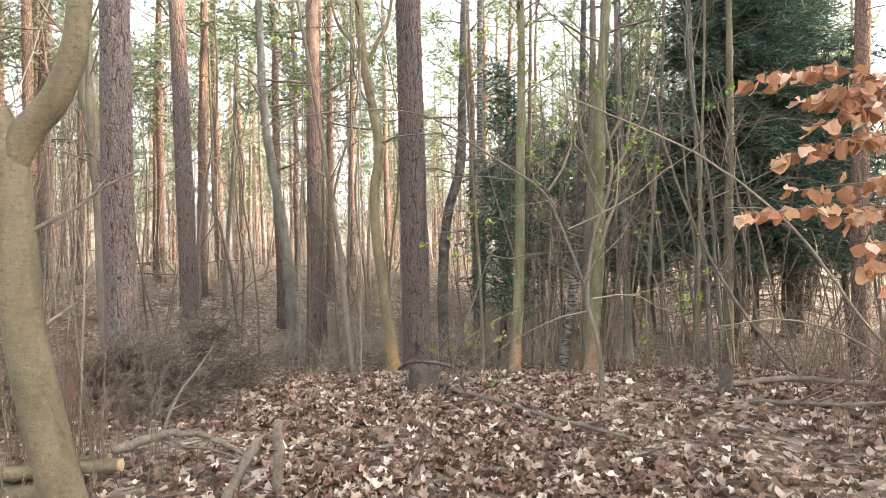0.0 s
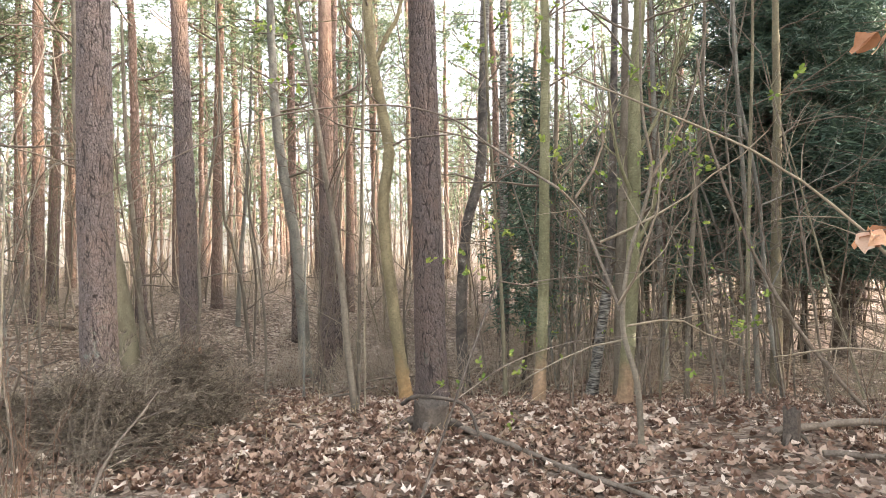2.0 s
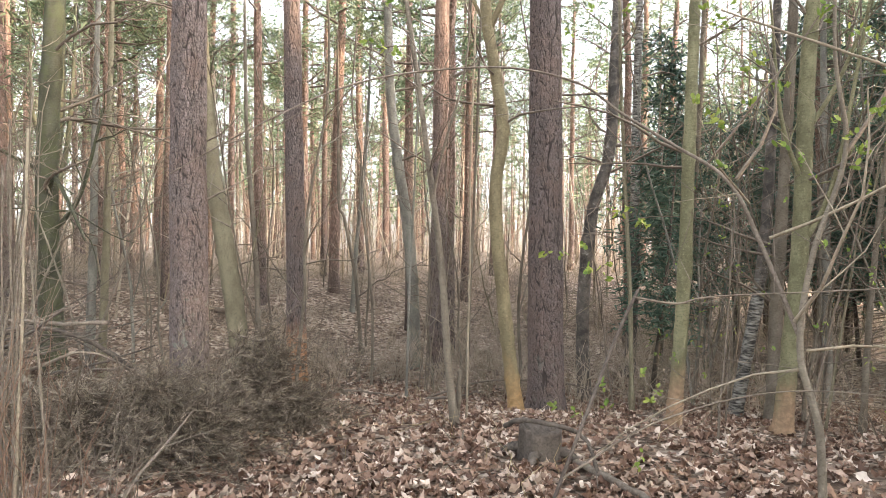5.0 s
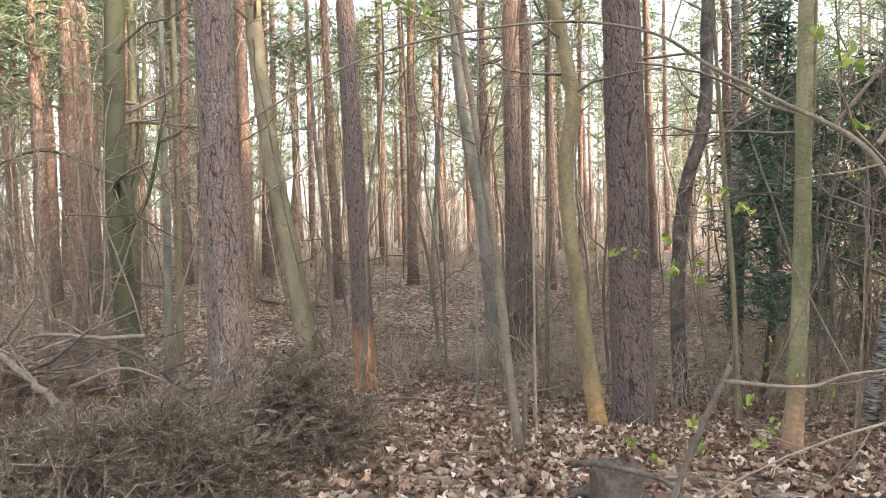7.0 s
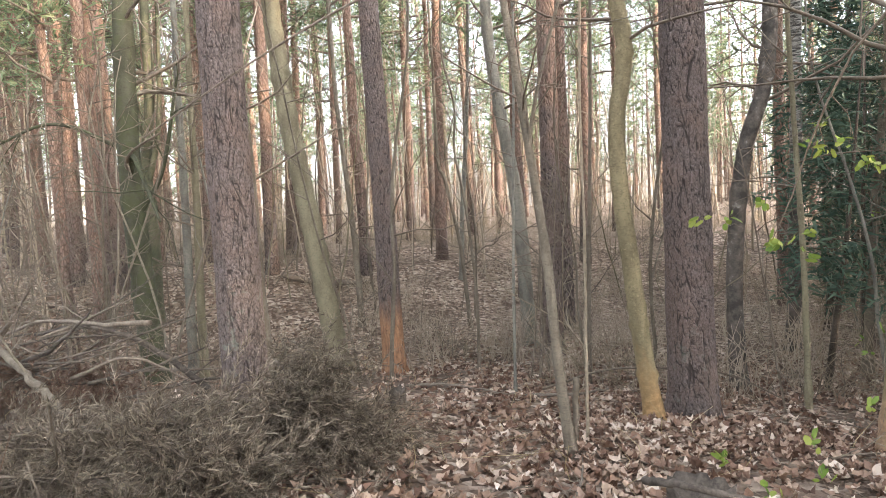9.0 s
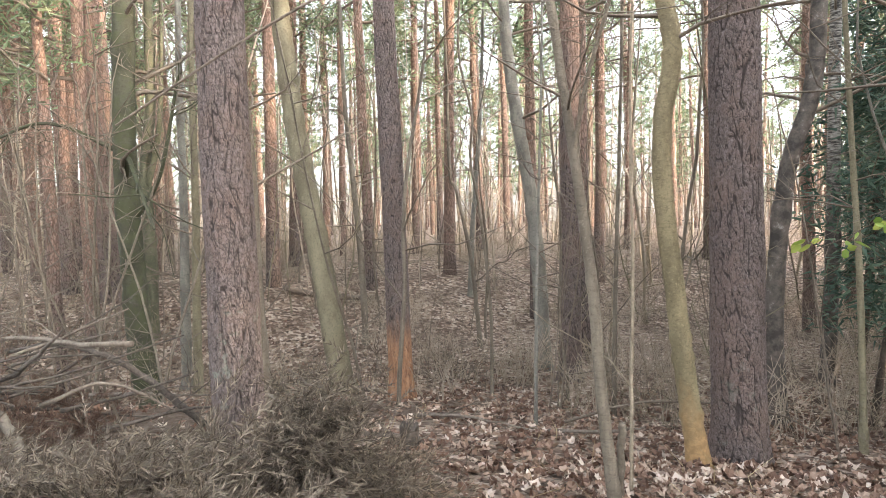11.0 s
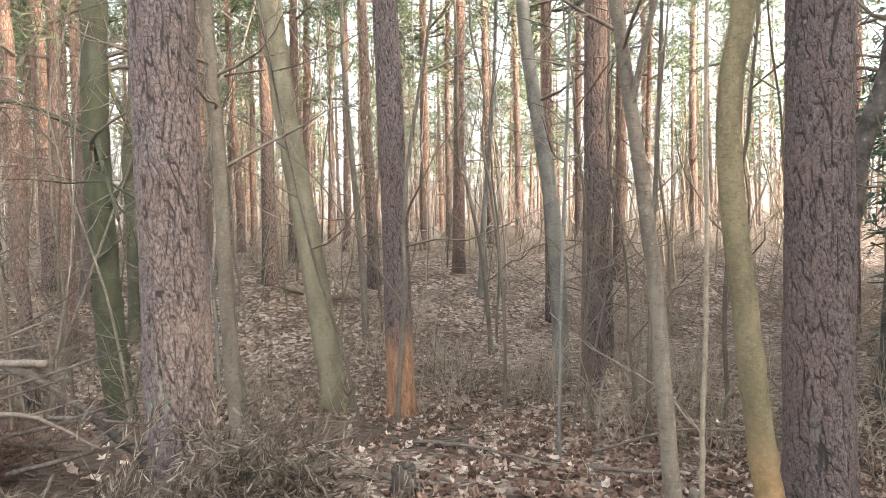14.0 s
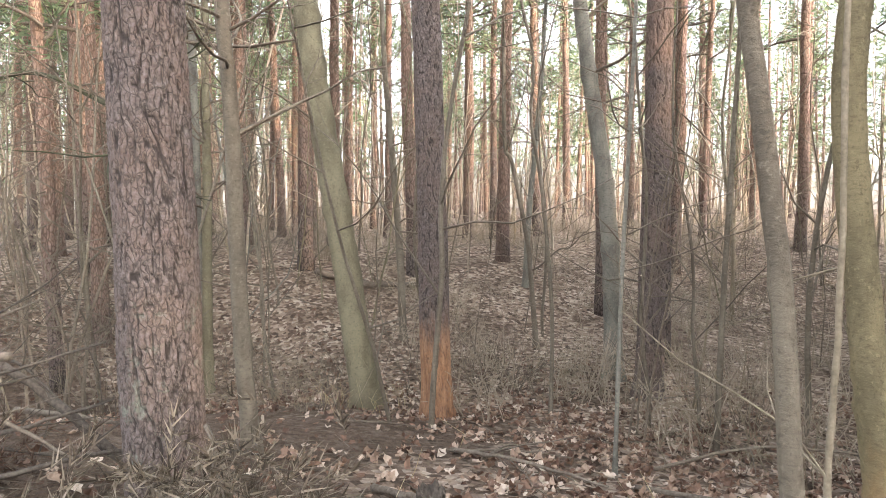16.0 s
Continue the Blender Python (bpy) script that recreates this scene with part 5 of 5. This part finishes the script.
lone_pole("fallen_branch", [on(2.3, 5.6, 0.05), on(3.0, 5.7, 0.1), on(3.8, 5.6, 0.1), on(4.6, 5.7, 0.08)], 0.03, 0.02, M_DEAD, "fallen branch lying beside a small stump", "branch", 89, 5)
lone_pole("fallen_branch", [on(2.4, 5.1, 0.04), on(3.2, 5.0, 0.06), on(4.2, 5.15, 0.05)], 0.022, 0.012, M_DEAD, "dark fallen branch on dry leaves", "branch", 101, 4)
lone_pole("fallen_branch", [on(-3.1, 7.9, 0.03), on(-2.75, 7.8, 0.05), on(-2.4, 7.85, 0.03)], 0.022, 0.018, M_DEAD, "short broken log by a small stump", "branch", 102)
lone_pole("fallen_branch", [on(-3.2, 9.0, 0.03), on(-2.6, 8.8, 0.1), on(-2.0, 8.75, 0.05)], 0.018, 0.008, M_DEAD, "fallen twiggy branch before a pine", "branch", 103, 6)
lone_pole("fallen_branch", [on(-1.9, 9.0, 0.02), on(-1.4, 8.8, 0.1), on(-1.05, 8.7, 0.22)], 0.02, 0.008, M_DEAD, "curved dead branch rising from leaves", "branch", 104)
lone_pole("fallen_log", [on(-9.0, 14.4, 0.08), on(-8.0, 14.5, 0.1), on(-7.0, 14.9, 0.12)], 0.06, 0.05, M_DEAD, "fallen log on the bank of the hollow", "log", 105)
lone_pole("fallen_branch", [on(-1.9, 9.6, 0.05), on(-1.2, 9.9, 0.3), on(-0.2, 9.9, 0.35), on(0.4, 9.8, 0.1)], 0.014, 0.006, M_TWIG, "brown fallen branch with twigs", "branch", 106, 3)
rs = np.random.default_rng(77)
for i in range(34):
    x, y = rs.uniform(-5.5, 4.5), rs.uniform(2.6, 11.0)
    a, ln = rs.uniform(0, math.pi), rs.uniform(0.35, 1.1)
    dx, dy = math.cos(a) * ln / 2, math.sin(a) * ln / 2
    lone_pole("fallen_twig", [on(x - dx, y - dy, 0.03), on(x + rs.normal(0, 0.05), y + rs.normal(0, 0.05), 0.045), on(x + dx, y + dy, 0.03)], rs.uniform(0.005, 0.012), 0.003, (M_DEAD, M_TWIG, M_TWIG)[i % 3],
              "thin fallen twig on dead leaves", "twig", 400 + i, 2, 6)


def spray(g, at, way, r, length=0.2, count=24):
    """A twig's end set with dry needles that point forwards."""
    way = unit(np.asarray(way, float))
    f = np.sort(r.uniform(0, 1, count))[:, None]
    foot = np.asarray(at) + way * length * f + (0, 0, -0.03) * f ** 2
    out = r.normal(0, 1, (count, 3))
    out -= (out @ way)[:, None] * way
    out /= np.linalg.norm(out, axis=1)[:, None]
    v = way * 0.8 + out * r.uniform(0.25, 0.7, count)[:, None]
    v /= np.linalg.norm(v, axis=1)[:, None]
    side = np.cross(v, r.normal(0, 1, (count, 3)))
    side /= np.linalg.norm(side, axis=1)[:, None]
    tip = foot + v * (0.07 * r.uniform(0.6, 1.1, count))[:, None]
    g.add(np.stack([foot - side * 0.003, foot + side * 0.003, tip], 1).reshape(-1, 3), np.arange(count * 3).reshape(-1, 3))


def needle_heap(cx, cy, ax, ay, high, boughs, mat, seed, label, lean=(0.8, -0.25), sprays=16):
    """Lopped pine boughs thrown together, their needles dried."""
    r = np.random.default_rng(seed)
    t = thing("brush_heap", on(cx, cy), label, "brush heap", "brush heaps")
    g0 = gz(cx, cy)
    needles = Geo()
    for k in range(boughs):
        a, d = r.uniform(0, 2 * math.pi), math.sqrt(r.uniform(0, 1))
        x, y = math.cos(a) * d * ax, math.sin(a) * d * ay
        z = gz(cx + x, cy + y) - g0 + high * (1 - d * d) * r.uniform(0.1, 1.0) + 0.02
        way = unit(np.array((lean[0] + r.normal(0, 0.5), lean[1] + r.normal(0, 0.5), r.normal(0.12, 0.25))))
        ln = r.uniform(0.4, 0.9)
        g = Geo()
        tips = []
        pts = shoot(g, np.array((x, y, z)) - way * ln * 0.5, way, ln, 0.009, 1, r, 4, 0.1, -0.02, 5, 0.7, 0.5, tips)
        part("bough", g, M_TWIG, t)
        spots = [p for p, _ in tips] + [pts[j] for j in r.integers(1, len(pts) - 1, sprays)]
        for p in spots:
            if p[2] > gz(cx + p[0], cy + p[1]) - g0:
                spray(needles, p, way + r.normal(0, 0.45, 3) + (0, 0, 0.1), r)
    part("needles", needles, mat, t, kind="stuff")
    return t


needle_heap(-2.85, 5.35, 0.8, 0.55, 0.52, 76, M_DRY, 11, "heap of lopped pine boughs with dried grey needles")
needle_heap(-2.4, 6.2, 0.42, 0.34, 0.66, 52, M_DRY, 12, "dried pine boughs heaped at a trunk's foot")
needle_heap(-3.15, 6.0, 0.42, 0.3, 0.32, 26, M_DRY, 15, "dried pine boughs thrown before a lichened pine")
needle_heap(-3.7, 5.3, 0.7, 0.45, 0.3, 36, M_DRY, 13, "low heap of dried pine boughs")
needle_heap(-5.2, 6.3, 0.9, 0.6, 0.45, 34, M_RUST, 14, "heap of lopped boughs with rust-brown needles")
rs = np.random.default_rng(78)
for i in range(26):
    x, y = -5.1 + rs.normal(0, 0.55), 6.2 + rs.normal(0, 0.4)
    a, ln = rs.normal(0.2, 0.6), rs.uniform(0.8, 1.8)
    z = rs.uniform(0.1, 0.75)
    lone_pole("brushwood_stick", [on(x - math.cos(a) * ln / 2, y - math.sin(a) * ln / 2, z * 0.7), on(x, y, z), on(x + math.cos(a) * ln / 2, y + math.sin(a) * ln / 2, z * rs.uniform(0.6, 1.5))], rs.uniform(0.009, 0.026), 0.006,
              (M_STUMP, M_DEAD, M_STUMP)[i % 3], "bare stick piled on a brush heap", "stick", 500 + i, 2, 6)


lone_pole("cut_branch", [on(-3.85, 5.7, 0.16), on(-4.12, 5.78, 0.32), on(-4.5, 5.85, 0.5), on(-4.95, 5.95, 0.62)], 0.03, 0.024, M_BROWN, "reddish peeled branch leaning on a brush heap", "branch", 107, 1, 12)
lone_pole("fallen_branch", [on(-3.9, 7.0, 0.12), on(-4.4, 6.8, 0.52), on(-5.0, 6.7, 0.68), on(-5.7, 6.75, 0.6)], 0.026, 0.014, M_STUMP, "dark bowed branch over a brush heap", "branch", 108, 3, 10)
lone_pole("fallen_branch", [on(-4.0, 6.5, 0.75), on(-4.5, 6.45, 0.72), on(-5.2, 6.5, 0.74), on(-5.9, 6.6, 0.6)], 0.02, 0.012, M_DEAD, "level broken branch on a brush heap", "branch", 109, 3, 10)


def dry_stalks(cx, cy, spread, count, high, mat, seed, label):
    r = np.random.default_rng(seed)
    t = thing("dry_stalks", on(cx, cy), label, "stalks", kind="stuff")
    g = Geo()
    for _ in range(count):
        x, y = r.normal(0, spread, 2)
        z = gz(cx + x, cy + y) - gz(cx, cy)
        h = high * r.uniform(0.4, 1.1)
        tube(g, [(x, y, z - 0.03), (x + r.normal(0, 0.05), y + r.normal(0, 0.05), z + h * 0.5), (x + r.normal(0, 0.14), y + r.normal(0, 0.14), z + h)], [0.003, 0.0025, 0.001], 3, False)
    part("stalk", g, mat, t, kind="stuff")


dry_stalks(3.1, 4.2, 0.35, 70, 0.9, M_TWIG_RED, 1, "clump of thin reddish stalks beside the thicket")
dry_stalks(3.9, 5.2, 0.45, 90, 1.3, M_TWIG_RED, 2, "dense thin reddish shoots at the thicket edge")
dry_stalks(-2.3, 3.7, 0.4, 90, 0.9, M_TWIG, 3, "thin brown stalks around cut logs")
dry_stalks(-2.25, 3.75, 0.16, 90, 1.1, M_TWIG_RED, 6, "dense brown shoots behind cut logs")
dry_stalks(-1.5, 6.6, 1.2, 60, 0.22, M_STRAW, 4, "scattered dry grass stalks in dead leaves")
dry_stalks(-4.9, 10.2, 0.25, 40, 0.35, M_STRAW, 5, "dry grass at an oak's foot")


# ---- fallen leaves, last ----
def leaf_litter():
    r = np.random.default_rng(21)
    shapes = [leaf_shape(0.1, 0.085, 5, 0.45, r, 13), leaf_shape(0.09, 0.055, 7, 0.6, r, 10), leaf_shape(0.105, 0.07, 6, 0.5, r, 13), leaf_shape(0.08, 0.06, 4, 0.9, r, 11), leaf_shape(0.085, 0.045, 3, 0.9, r, 9), leaf_shape(0.1, 0.08, 5, 0.8, r, 13), leaf_shape(0.07, 0.03, 0, 1.2, r, 7)]
    near = [Geo() for _ in shapes]
    meshes = []
    for (v, f), g in zip(shapes, near):
        g.add(v - (0.05, 0, 0), f)
        meshes.append(g.mesh("leaf", M_LITTER_ONE))
    singles = 0
    while singles < 300:
        x, y = r.uniform(-2.4, 3.2), r.uniform(3.4, 6.8)
        ob = new("leaf", meshes[singles % 7])
        ob.parent = ground
        s = r.uniform(0.55, 0.95)
        ob.matrix_basis = pose(x, y, gz(x, y) + r.uniform(0.022, 0.045), r.normal(0, 15), r.normal(0, 15), r.uniform(0, 360)) @ Matrix.Scale(s, 4)
        singles += 1
    g = Geo()
    count = 62000
    y = -2.5 + 16.5 * r.beta(1.7, 1.9, count)
    x = -1 + np.clip(r.normal(0, 0.55, count), -1.6, 1.6) * (3.6 + 0.62 * np.clip(y, 0.5, None))
    z = ground_z(x, y)
    patch = np.array([noise.noise((p * 0.7, q * 0.7, 5.0)) for p, q in zip(x, y)])
    keep = r.uniform(0, 1, count) < (0.7 + 0.7 * patch) * np.where((x < np.where(y < 4.6, -1.5, -2.7) + 0.8 * patch) & (y < 9.6), 0.22, 1.0)
    for i in np.flatnonzero(keep):
        v, f = shapes[i % 7]
        m = np.array(Euler((r.normal(0, 0.32), r.normal(0, 0.32), r.uniform(0, 6.283))).to_matrix())
        g.add((v - (0.05, 0, 0)) * r.uniform(0.42, 0.95) @ m.T + (x[i], y[i], z[i] + r.uniform(0.008, 0.035)), f)
    ob = part("fallen_leaves", g, M_LITTER, ground, "fallen brown and pale leaves", False, "stuff")


leaf_litter()


def twig_litter():
    r = np.random.default_rng(23)
    g = Geo()
    for _ in range(1500):
        y = 1.5 + 11 * r.uniform()
        x = -1 + r.uniform(-1, 1) * (3.2 + 0.6 * y)
        a, ln = r.uniform(0, math.pi), r.uniform(0.06, 0.35)
        d = np.array((math.cos(a), math.sin(a))) * ln / 2
        tube(g, [on(x - d[0], y - d[1], 0.03), on(x, y, r.uniform(0.035, 0.06)), on(x + d[0], y + d[1], 0.03)], [0.0035, 0.003, 0.0015], 3, False)
    part("twig_litter", g, M_TWIG, ground, "small dark fallen twigs", kind="stuff")


twig_litter()
